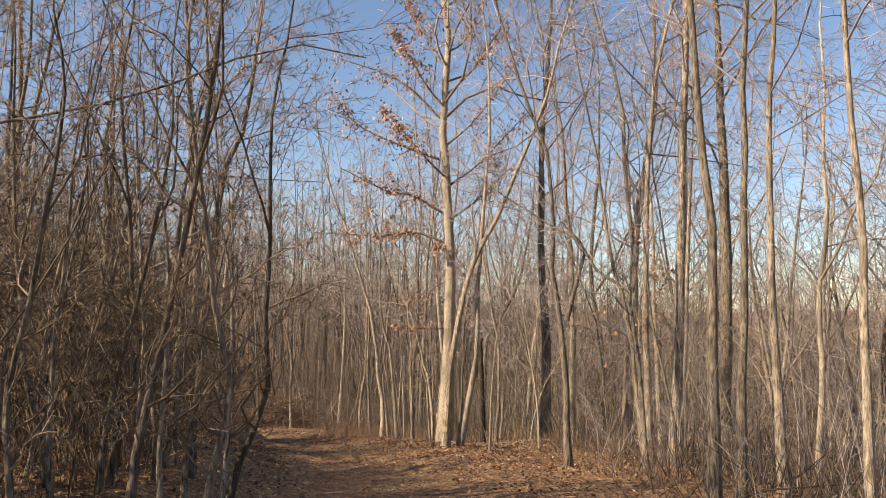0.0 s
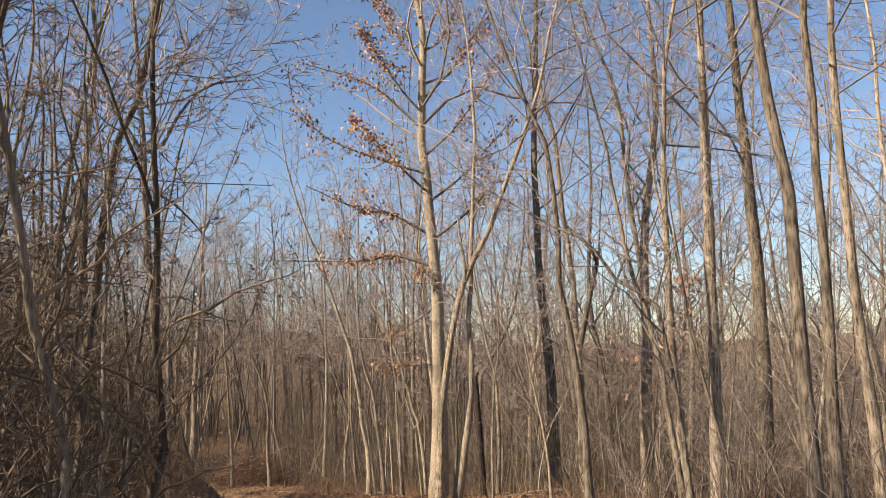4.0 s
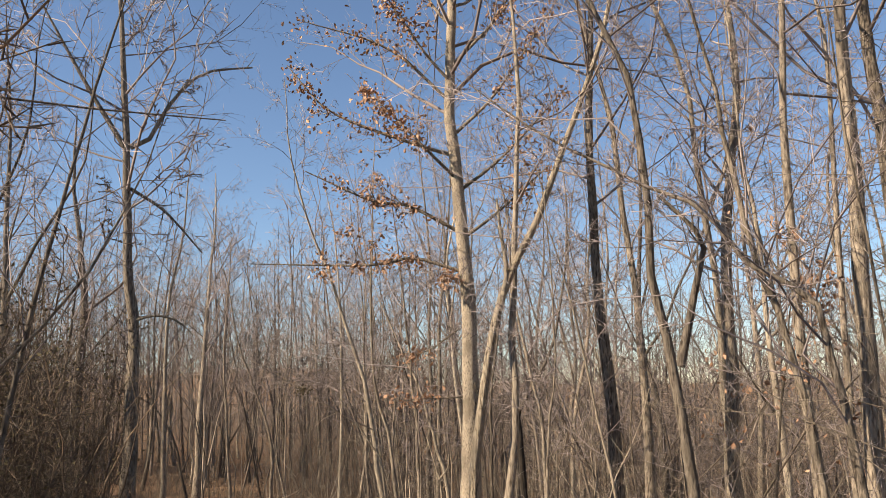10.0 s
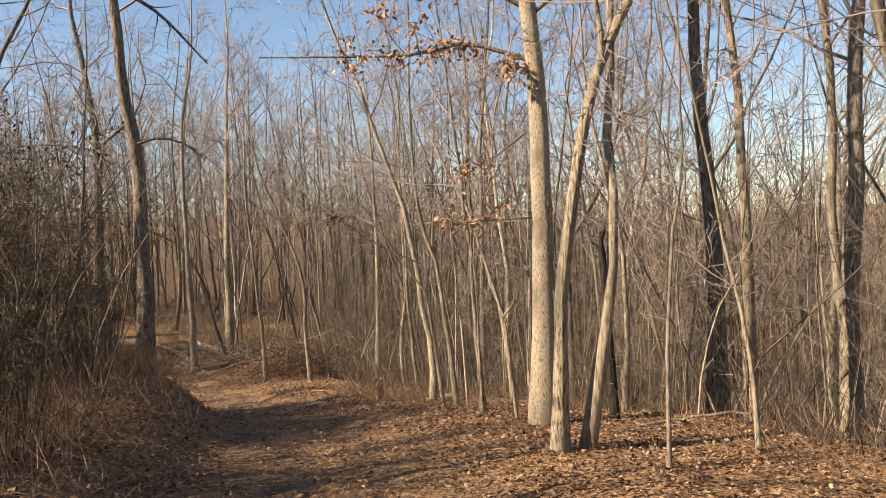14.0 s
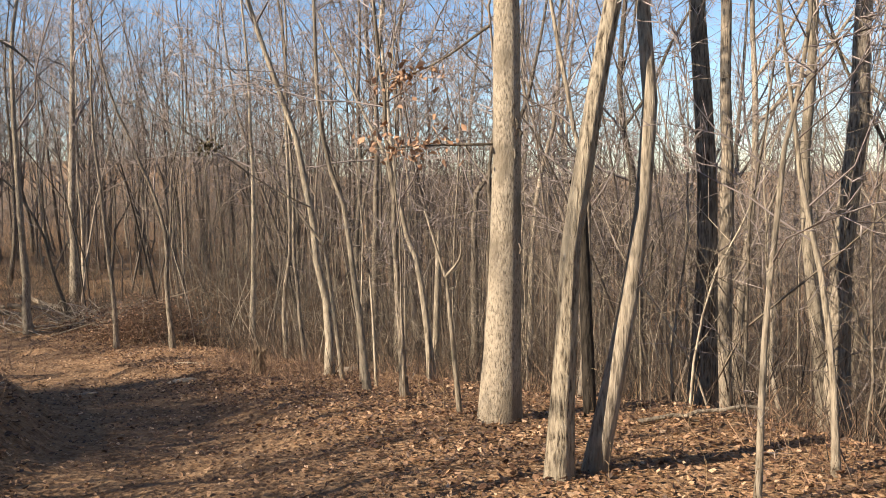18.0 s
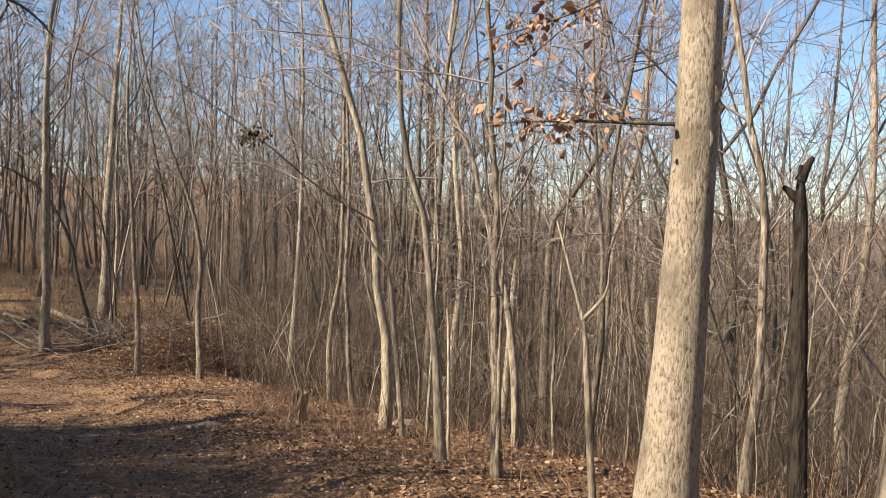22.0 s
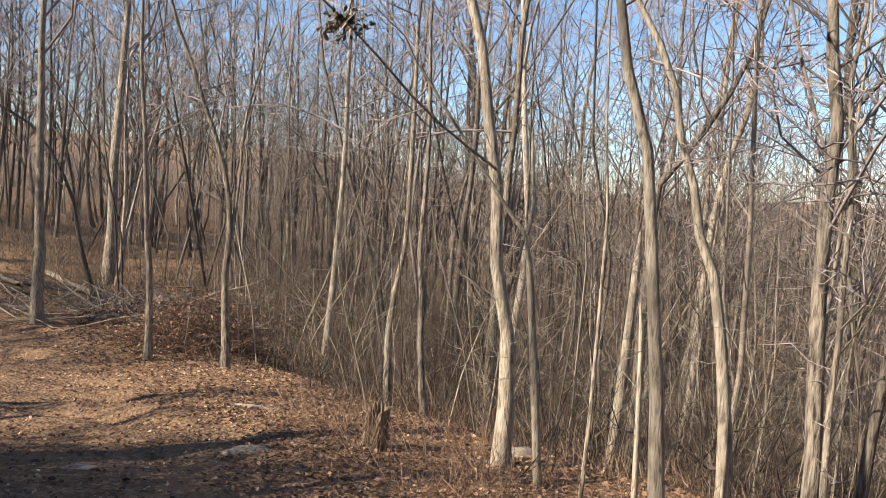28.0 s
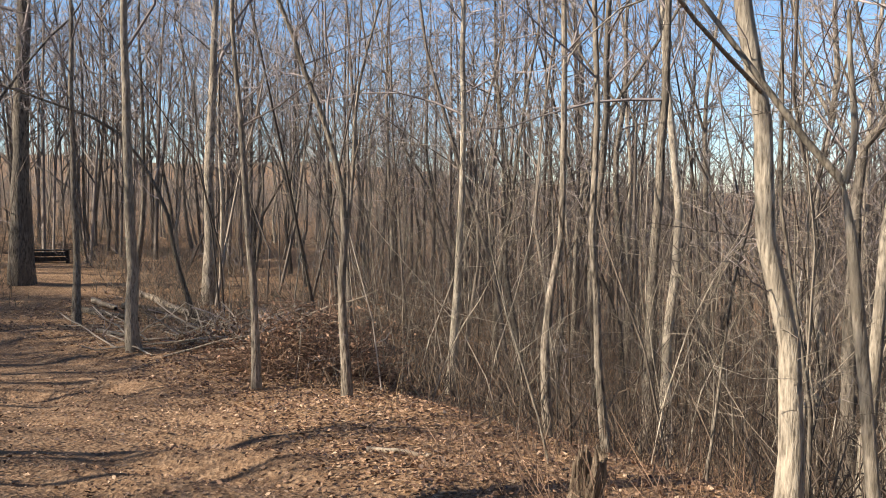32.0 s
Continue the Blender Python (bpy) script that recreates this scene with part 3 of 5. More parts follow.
hero(-7.15, 23.37, 0.33, 16, [(-0.35, 0.08, 0.05), (2.68, -0.12, 0.49), (4.49, -0.30, 0.41), (6.92, -0.39, 0.37), (9.00, -0.56, 0.31), (10.53, -0.64, 0.28)], BARK_DARK, "large dark-barked tree on the trail bank", first=0.45, boughs=20, k=24, furrow=0.06, limbs=[([(-7.13, 23.65, 2.99), (-6.78, 23.79, 3.09), (-6.40, 23.95, 3.01), (-6.04, 24.09, 2.73)], 0.03), ([(-7.58, 23.73, 6.98), (-8.29, 23.46, 8.21), (-8.82, 23.26, 9.22), (-9.34, 23.06, 10.23)], 0.066), ([(-7.47, 23.77, 7.00), (-7.05, 23.93, 7.30), (-6.78, 24.04, 8.00), (-6.04, 24.32, 8.97), (-4.92, 24.75, 9.28)], 0.059), ([(-7.44, 23.78, 6.03), (-6.72, 24.06, 5.53), (-5.93, 24.36, 4.59)], 0.044), ([(-7.27, 23.86, 3.04), (-6.81, 24.06, 3.13), (-6.37, 24.25, 2.98), (-6.09, 24.37, 2.67)], 0.030)])
hero(2.05, 13.27, 0.11, 11, [(1.09, -0.11, 0.02), (2.27, -0.26, 0.05), (3.03, -0.25, 0.05), (4.02, -0.31, 0.06), (4.94, -0.65, 0.13), (5.31, -0.79, 0.16)], BARK_DARK, "bare tree with dark rough bark", limbs=[([(2.07, 13.63, 1.40), (2.27, 13.59, 2.18), (2.35, 13.57, 2.60), (1.99, 13.65, 3.06)], 0.047)])
hero(5.56, 16.32, 0.30, 16, [(2.88, 0.11, -0.05), (5.46, 0.06, -0.03), (7.00, 0.05, -0.03)])
hero(3.72, 14.72, 0.14, 13, [(2.62, -0.05, 0.02), (4.33, 0.03, -0.01), (5.90, 0.15, -0.06)])
hero(5.04, 18.89, 0.14, 11, [(3.89, -0.16, 0.05), (4.89, -0.26, 0.09), (7.28, -0.28, 0.10)], BARK_SMOOTH, "slender bare tree with smooth pale beige bark")
right_oak = hero(4.78, 16.39, 0.12, 12, [(2.86, 0.15, -0.07), (4.45, 0.23, -0.10), (6.11, 0.25, -0.11)])
hero(3.33, 20.89, 0.20, 15, [(2.13, -0.03, 0.01), (4.55, -0.17, 0.03), (6.52, -0.31, 0.07), (8.11, -0.64, 0.13)])
hero(3.04, 12.12, 0.09, 5, [(1.58, -0.21, 0.09), (1.92, -0.34, 0.14), (2.16, -0.68, 0.27), (2.68, -0.98, 0.40), (2.80, -1.21, 0.49)], BARK_DARK, "bare tree with dark rough bark")
hero(3.31, 13.35, 0.10, 8, [(1.44, -0.25, 0.06), (2.22, -0.46, 0.11), (3.01, -0.61, 0.14), (3.58, -0.67, 0.16)])
hero(2.81, 8.50, 0.12, 13, [(1.56, 0.01, -0.01), (2.56, -0.00, 0.00), (3.34, -0.07, 0.03), (4.05, -0.12, 0.05)])
hero(4.17, 10.00, 0.12, 11, [(1.57, -0.09, 0.04), (2.65, -0.10, 0.05), (3.36, -0.12, 0.05), (4.16, -0.09, 0.04)], BARK_GREY, "bare tree with grey-brown bark")
hero(3.43, 9.44, 0.11, 12, [(1.83, 0.06, -0.03), (2.84, 0.07, -0.04), (3.87, 0.09, -0.04)])
hero(4.07, 14.34, 0.21, 15, [(2.79, 0.14, -0.04), (5.48, 0.22, -0.07), (7.48, 0.26, -0.08)])
hero(3.79, 7.26, 0.09, 11, [(1.82, -0.02, 0.01), (2.84, -0.05, 0.03), (4.44, -0.10, 0.05)])
hero(-2.58, 8.46, 0.08, 9, [(2.68, 0.20, 0.06), (3.48, 0.42, 0.12), (4.20, 0.51, 0.15), (4.87, 0.56, 0.16)])
hero(-2.91, 9.02, 0.06, 8.5, [(1.98, -0.05, -0.03), (2.79, -0.02, -0.01), (3.62, 0.11, 0.07)])
hero(-2.91, 8.69, 0.07, 8, [(2.20, 0.16, 0.06), (3.16, 0.25, 0.09), (3.83, 0.31, 0.11), (4.49, 0.26, 0.09)])
hero(-3.71, 12.20, 0.06, 7, [(1.20, 0.17, 0.11), (2.29, 0.32, 0.21), (2.85, 0.42, 0.27)], BARK_DARK, "bare tree with dark rough bark")
hero(0.89, 15.31, 0.04, 6, [(0.25, 0.05, -0.03), (0.98, 0.12, -0.06), (1.55, 0.19, -0.10)], BARK_SMOOTH, "slender bare tree with smooth pale beige bark")
hero(1.94, 16.24, 0.05, 6, [(-0.27, -0.05, 0.03), (0.36, -0.14, 0.09), (0.74, -0.20, 0.13)], BARK_SMOOTH, "slender bare tree with smooth pale beige bark")
hero(4.66, 20.63, 0.31, 15, [(-0.14, 0.02, -0.01), (1.57, 0.17, -0.11), (2.90, 0.17, -0.12)])
hero(-16.62, 40.93, 0.55, 17, [(1.81, 0.06, 0.03), (5.38, 0.20, 0.11)], BARK_DARK, "large dark-barked tree beside a bench", boughs=20, k=20)
hero(-0.21, 22.80, 0.11, 6, [(-0.61, -0.13, 0.05), (-0.05, -0.28, 0.12), (0.51, -0.41, 0.17), (1.04, -0.56, 0.24), (1.48, -0.72, 0.30)], BARK_SMOOTH, "slender bare tree with smooth pale beige bark", first=0.62, boughs=8, spread=0.2)
snag(-1.50, 23.45, 0.07, [(-0.99, -0.13, 0.04), (-0.24, -0.22, 0.06), (-0.07, -0.25, 0.07)], "forked young dead stem with pale bark", BARK_SMOOTH, [[(-1.75, 23.51, -0.07), (-1.95, 23.57, 0.18), (-2.10, 23.61, 0.40), (-2.70, 23.76, 1.26)], [(-1.75, 23.51, -0.07), (-1.71, 23.50, 0.17), (-1.74, 23.51, 0.51), (-1.76, 23.51, 0.80)]])
snag(0.22, 27.65, 0.14, [(-2.10, 0.09, -0.04), (-0.76, 0.14, -0.06), (-0.13, 0.16, -0.06)], "broken pale snag on the slope below the trail", BARK_SMOOTH, [])
snag(0.95, 18.66, 0.115, [(-0.22, -0.04, 0.02), (0.94, -0.08, 0.03)], "black broken snag with a forked stub beside the oak", BARK_BLACK, [[(0.87, 18.69, 0.84), (0.91, 18.68, 0.94), (0.94, 18.68, 0.99)], [(0.87, 18.69, 0.72), (0.8, 18.7, 0.78), (0.77, 18.7, 0.8)]])
snag(-0.25, 19.05, 0.05, [(-0.74, -0.07, 0.01), (-0.11, -0.12, 0.02)], "thin split sapling with a broken top", BARK_SMOOTH, [[(-0.38, 19.07, -0.11), (-0.50, 19.10, 0.31), (-0.57, 19.11, 0.54)], [(-0.38, 19.07, -0.11), (-0.24, 19.04, 0.07), (-0.22, 19.04, 0.28)]])
snag(-1.02, 22.39, 0.04, [(-0.79, -0.04, 0.03), (-0.43, -0.07, 0.04)], "thin pale broken sapling", BARK_SMOOTH, [])
hero(-4.20, 4.90, 0.10, 9, [], BARK_DARK, "thin dark tree reaching a limb over the trail", limbs=[([(-4.2, 4.9, 2.4), (-2.9, 5.2, 2.7), (-2.08, 5.4, 2.95), (-1.43, 5.63, 3.3), (-0.99, 5.78, 3.44), (-0.6, 5.95, 3.4)], 0.015)])
hero(-5.40, 10.60, 0.11, 10, [], BARK_DARK, "thin dark tree reaching a limb over the trail", limbs=[([(-5.4, 10.6, 3.2), (-4.4, 11.0, 3.45), (-3.53, 11.33, 3.43), (-2.8, 11.71, 3.42), (-1.85, 12.21, 3.46)], 0.015)])

# ---- the oak's two long leafy boughs and withered leaves ----
def bough(parent, pts, r0, leaf_from, leaf_to, count):
    o = np.array(parent.location)
    q = spline([np.array(p) - o for p in pts], 12)[None]
    rr = (r0 * np.linspace(1, 0.25, 12))[None]
    q2, r2 = sprout(HERO, q, rr, 12, 0.25, 1, 0.22, 50, 0.03, 5, 0.2)
    q3, r3 = sprout(HERO, q2, r2, 4, 0.2, 1, 0.5, 45, 0.02, 3, 0.2)
    b = part("bough", mesh_from("bough", *join([tube(q, rr, 7), tube(q2, r2, 4), tube(q3, r3, 3)])), BARK_GREY, parent)
    count = int(count * 1.7)
    mids = leaf_from + (leaf_to - leaf_from) * HERO.uniform(0, 1, 13)
    s = np.clip(HERO.choice(mids, (1, count // 2)) + HERO.normal(0, 0.025, (1, count // 2)), 0, 1)
    at, _ = sample(q, s)
    ends = q3[:, -1]
    far = np.linalg.norm(ends - q[0, 0], axis=1) / np.linalg.norm(q[0, -1] - q[0, 0])
    ends = ends[(far > leaf_from) & (far < leaf_to + 0.15)]
    ends = ends[HERO.integers(0, len(ends), count // 2)]
    at = np.concatenate([at[0], ends]) + HERO.normal(0, 0.075, (2 * (count // 2), 3))
    part("withered_leaves", leaves_mesh("withered_leaves", at, HERO, 0.08, LEAF_OAK, 0.9), LEAF_OAK, b, "curled brown oak leaves")["kind"] = "stuff"


bough(oak, [(0.05, 18.6, 3.75), (-0.75, 18.62, 4.2), (-1.34, 18.6, 4.3), (-2.4, 18.5, 4.8)], 0.035, 0.15, 0.75, 190)
bough(oak, [(0.08, 18.6, 3.1), (-0.7, 18.62, 3.35), (-1.4, 18.6, 3.25), (-3.3, 18.6, 3.33)], 0.032, 0.15, 0.55, 210)
bough(oak, [(0.05, 18.6, 5.0), (-0.7, 18.55, 5.24), (-2.0, 18.5, 5.8), (-2.7, 18.45, 6.6)], 0.035, 0.3, 1.0, 160)
bough(oak, [(0.0, 18.6, 5.9), (-1.05, 18.5, 6.86), (-2.45, 18.4, 7.35)], 0.03, 0.3, 1.0, 130)
bough(oak, [(0.05, 18.6, 1.15), (-0.6, 18.55, 1.14), (-1.15, 18.5, 1.1)], 0.014, 0.3, 1.0, 60)
bough(oak, [(0.1, 18.58, 2.95), (-0.1, 18.4, 3.0), (-0.25, 18.25, 2.9)], 0.012, 0.2, 1.0, 70)
bough(oak, [(0.0, 18.55, 2.2), (-0.5, 18.9, 1.9), (-1.1, 19.3, 1.75)], 0.014, 0.45, 1.0, 45)
for z, side, run, rise, leaf in ((3.6, 1, 1.6, 1.5, 40), (4.4, 1, 1.9, 1.9, 40), (4.6, -1, 1.5, 1.7, 90), (5.4, 1, 1.7, 2.0, 50), (6.2, -1, 1.3, 1.9, 90), (6.6, 1, 1.5, 2.0, 60), (7.2, -1, 1.0, 1.8, 70), (7.6, 1, 1.1, 1.8, 50)):
    bough(oak, [(0.05, 18.6, z), (0.05 + side * run * 0.4, 18.6 + HERO.normal(0, 0.2), z + rise * 0.3), (0.05 + side * run, 18.6 + HERO.normal(0, 0.5), z + rise)], 0.03, 0.3, 1.0, leaf * 3)
tips = oak_parts[2][:, -1]
high = tips[(HERO.uniform(0, 1, len(tips)) < 0.5) & (tips[:, 0] < 1.2)]
part("leaves", leaves_mesh("leaves", high, HERO, 0.092, LEAF_OAK, 0.9), LEAF_OAK, oak, "sparse withered leaves on the twigs")


def leafed(tree, shares, seed):
    """Withered leaves left on some of a tree's twigs."""
    base, (_, _, W) = tree
    r = np.random.default_rng(seed)
    ends = W[:, -1]
    ends = ends[r.uniform(0, 1, len(ends)) < shares]
    part("leaves", leaves_mesh("leaves", ends + r.normal(0, 0.05, ends.shape), r, 0.075, LEAF_OAK, 0.9), LEAF_OAK, base, "withered orange-brown leaves")["kind"] = "stuff"


leafed(right_oak, 0.3, 91)
leafed(hero(3.3, 15.4, 0.05, 4.2, [], BARK_GREY, "small oak still holding withered leaves", "oak_tree", boughs=12, spread=0.3, finer=0), 0.35, 92)

# ---- woods behind: trees grown once and set out as copies ----
BENCH_VIEW = np.array([(-8.5, 30), (-19, 46.4)], float)


def clear(x, y, road=2.0):
    """True where nothing would stand in the trail or in the walker's way."""
    return (np.abs(to_line(x, y, PATH)) > road) & ((np.abs(x + 0.09 * np.clip(y, 0, 20) ** 1.24 * 0.9) > min(1.9, road + 0.15)) | (y > 21)) & ((np.abs(to_line(x, y, BENCH_VIEW)) > 1.0) | (y < 33)) & (np.hypot(x + 7.6, y - 32.6) > 2.3)


def scatter(r, n, box, gap, keep, taken):
    """n places in the box, at least gap apart, that keep() allows."""
    out = []
    tries = 0
    while len(out) < n and tries < n * 60:
        tries += 1
        x, y = r.uniform(box[0], box[1]), r.uniform(box[2], box[3])
        if keep(x, y) and all((x - a) ** 2 + (y - b) ** 2 > gap * gap for a, b in taken):
            out.append((x, y))
            taken.append((x, y))
    return out


TAKEN = [(o.location.x, o.location.y) for o in scene.objects if o.parent is None and o.type == "EMPTY"]
WOODS = np.random.default_rng(33)


def in_gap(x, y):
    """The stretch over the trail where only low trees stand, and the sky shows."""
    b = math.degrees(math.atan2(-(x), y - 4))
    return 3 < b < 19 and y > 20


def set_out(protos, places, r, lean=2.5):
    for i, (x, y) in enumerate(places):
        p = protos[i % len(protos)]
        m = pose(x, y, at_ground(x, y) - 0.03, r.uniform(-lean, lean), r.uniform(-lean, lean), r.uniform(0, 360)) @ Matrix.Scale(r.uniform(0.85, 1.15), 4)
        if i < len(protos):
            p.matrix_basis = m
        else:
            made = copy_thing(p, m)
            made.scale = m.to_scale()


def wood_tree(height, dia, mat, label, dense, boughs, first, name="tree", group="bare trees of the wood", twigs=None, spread=0.3, thin=0.0066, crook=0.085, forks=1, fine=7, fork_at=(0.3, 0.5)):
    base = new(name)
    tagged(base, label, "tree", group)
    z, px, py, dx, dy = -0.1, 0.0, 0.0, *WOODS.normal(0, 0.03, 2)
    line = []
    while z < height:
        line.append((px, py, z))
        z += height / 9
        dx, dy = dx * 0.3 + WOODS.normal(0, crook), dy * 0.3 + WOODS.normal(0, crook)
        px, py = px + dx * height / 9, py + dy * height / 9
    trunk = spline(line, 18)
    wood, crown, _ = tree_meshes(WOODS, trunk, dia / 2, first, boughs, dense, (), 0.1, spread, fine, 0, thin, forks, fork_at)
    part("trunk", mesh_from("trunk", *wood), mat, base)
    part("crown", mesh_from("crown", *crown), twigs or TWIG, base)
    return base


GREY_L, PALE_L, DARK_L = "tall bare tree with grey-brown bark", "bare tree with smooth pale bark", "bare tree with dark furrowed bark"
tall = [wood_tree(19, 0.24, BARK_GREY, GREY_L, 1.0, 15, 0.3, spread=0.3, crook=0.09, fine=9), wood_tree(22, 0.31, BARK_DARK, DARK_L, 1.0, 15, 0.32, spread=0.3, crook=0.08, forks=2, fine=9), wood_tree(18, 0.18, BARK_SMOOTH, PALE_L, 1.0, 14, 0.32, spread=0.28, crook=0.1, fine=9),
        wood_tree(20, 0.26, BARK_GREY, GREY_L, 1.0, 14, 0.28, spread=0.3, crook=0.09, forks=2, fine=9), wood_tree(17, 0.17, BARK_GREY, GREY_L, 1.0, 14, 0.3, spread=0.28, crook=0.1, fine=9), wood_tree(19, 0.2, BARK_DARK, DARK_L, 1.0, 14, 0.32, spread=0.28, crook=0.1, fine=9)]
low = [wood_tree(8.5, 0.12, BARK_GREY, GREY_L, 0.8, 12, 0.3, twigs=UNDER, crook=0.12), wood_tree(9.5, 0.14, BARK_DARK, DARK_L, 0.9, 12, 0.35, twigs=UNDER, crook=0.12), wood_tree(7.5, 0.09, BARK_SMOOTH, PALE_L, 0.8, 11, 0.3, twigs=UNDER, crook=0.13),
       wood_tree(6.5, 0.08, BARK_GREY, GREY_L, 0.8, 11, 0.3, twigs=UNDER, crook=0.14)]
middling = [wood_tree(13.5, 0.15, BARK_GREY, GREY_L, 1.0, 16, 0.3, spread=0.33, crook=0.09, fine=15, thin=0.0058), wood_tree(14.5, 0.18, BARK_DARK, DARK_L, 1.0, 16, 0.32, spread=0.33, crook=0.09, fine=15, thin=0.0058), wood_tree(12.5, 0.12, BARK_SMOOTH, PALE_L, 1.0, 16, 0.32, spread=0.33, crook=0.1, fine=12, thin=0.0058)]
set_out(tall, scatter(WOODS, 54, (-28, 26, 14, 52), 1.8, lambda x, y: bool(clear(x, y, 2.6)) and not (-22 < x < -6 and y < 50) and not in_gap(x, y) and (y > 32 or x > 3.5 or (x < -11 and y > 26)), TAKEN), WOODS)
set_out(low, scatter(WOODS, 36, (-20, 18, 20, 56), 1.0, lambda x, y: bool(clear(x, y, 2.6)) and not (-22 < x < -8 and y < 44) and (y > 31 or x > 2.5 or (x < -11 and y > 27)), TAKEN), WOODS)
set_out(middling, scatter(WOODS, 25, (-30, -2, 36, 60), 2.6, lambda x, y: bool(clear(x, y, 3.0)), TAKEN) + scatter(WOODS, 14, (-28, -4, 48, 66), 2.2, lambda x, y: bool(clear(x, y, 3.0)), TAKEN), WOODS)
THICKET_L = ("thin dark tree in the thicket beside the trail", "thin grey tree in the thicket beside the trail")
left_low = [wood_tree(7.0, 0.09, BARK_DARK, THICKET_L[0], 1.0, 19, 0.1, twigs=BRUSH_BROWN, crook=0.12, spread=0.26, thin=0.0036), wood_tree(6.0, 0.07, BARK_GREY, THICKET_L[1], 1.0, 16, 0.12, crook=0.12, spread=0.26, thin=0.0036),
            wood_tree(7.6, 0.11, BARK_DARK, THICKET_L[0], 1.0, 19, 0.12, twigs=BRUSH_BROWN, crook=0.1, spread=0.26, thin=0.0036)]
edge_low = [wood_tree(5.2, 0.06, BARK_DARK, THICKET_L[0], 1.0, 20, 0.08, twigs=BRUSH_BROWN, crook=0.14, spread=0.2, thin=0.003), wood_tree(4.4, 0.05, BARK_GREY, THICKET_L[1], 1.0, 18, 0.1, twigs=BRUSH_BROWN, crook=0.14, spread=0.2, thin=0.003)]
set_out(edge_low, [(-1.78, 6.2), (-1.88, 6.9), (-1.95, 7.5), (-2.2, 6.6), (-2.3, 7.4), (-2.6, 6.9), (-2.7, 7.8), (-2.9, 6.2), (-2.15, 5.7), (-2.1, 8.2)] + scatter(WOODS, 16, (-4.2, -1.95, 4.6, 9.5), 0.45, lambda x, y: bool(clear(x, y, 1.95)), TAKEN), WOODS, 5)
thicket_spots = [(-6.2, 15.0)] + scatter(WOODS, 26, (-9, -2.6, 5, 9.6), 0.6, lambda x, y: bool(clear(x, y, 2.4)) and x < -2.2 - 0.12 * y, TAKEN)
set_out(left_low, [p for p in thicket_spots if not -16.2 < p[0] - 0.905 * p[1] < -13.2], np.random.default_rng(35), 5)
WOODS.uniform(0, 1, 4 * len(thicket_spots))
left_tall = [wood_tree(11, 0.13, BARK_DARK, DARK_L, 0.8, 11, 0.35, crook=0.1, fine=7, thin=0.004), wood_tree(10, 0.12, BARK_GREY, GREY_L, 0.8, 10, 0.35, crook=0.11, fine=7, forks=2, thin=0.004)]
set_out(left_tall, scatter(WOODS, 9, (-24, -7.5, -14, 0.5), 1.6, lambda x, y: x < -6 + 0.35 * y, TAKEN) + scatter(WOODS, 6, (-14.5, -9, 12, 18), 1.4, lambda x, y: True, TAKEN) + scatter(WOODS, 8, (-30, -12, 12, 26), 2.0, lambda x, y: to_line(x, y, PATH) < -5, TAKEN), WOODS)
left_crowns = [wood_tree(8.5, 0.1, BARK_GREY, GREY_L, 1.0, 15, 0.25, crook=0.11, spread=0.32, fine=13, thin=0.0042), wood_tree(9.5, 0.12, BARK_DARK, DARK_L, 1.0, 15, 0.3, crook=0.1, spread=0.32, fine=13, thin=0.0042)]
set_out(left_crowns, scatter(WOODS, 7, (-22, -9.8, 18, 31), 1.7, lambda x, y: bool(clear(x, y, 4.5)) and to_line(x, y, PATH) < -4.5, TAKEN), WOODS)
hill_trees = [wood_tree(14.5, 0.18, BARK_DARK, DARK_L, 1.0, 16, 0.28, crook=0.09, spread=0.34, fine=15, thin=0.0058), wood_tree(13, 0.15, BARK_GREY, GREY_L, 1.0, 14, 0.28, crook=0.1, spread=0.34, fine=15, forks=2, thin=0.0058)]
set_out(hill_trees, scatter(WOODS, 36, (-40, -14, 25, 50), 2.0, lambda x, y: bool(clear(x, y, 3.5)) and x < -14 - 0.6 * (y - 34), TAKEN) + scatter(WOODS, 6, (-26, -11.5, 27, 40), 1.3, lambda x, y: bool(clear(x, y, 3.5)) and to_line(x, y, PATH) < -3.5, TAKEN), WOODS)
bank_trees = [wood_tree(9, 0.17, BARK_DARK, "sparsely branched dark tree on the bank", 0.5, 6, 0.6), wood_tree(8.5, 0.14, BARK_GREY, "sparsely branched grey tree on the bank", 0.5, 6, 0.6)]
set_out(bank_trees, [(-8.6, 21.0), (-9.8, 22.4), (-7.7, 18.2), (-10.4, 20.0), (-8.9, 16.4), (-6.3, 14.2), (-11.2, 24.6), (-12.6, 23.0), (-6.6, 12.6)], WOODS, 3)
set_out([wood_tree(9, 0.1, BARK_SMOOTH, PALE_L, 0.8, 16, 0.3), wood_tree(11, 0.13, BARK_GREY, GREY_L, 0.8, 18, 0.3)], scatter(WOODS, 22, (4.6, 14, 7, 22), 1.0, lambda x, y: x > 4.6, TAKEN), WOODS)


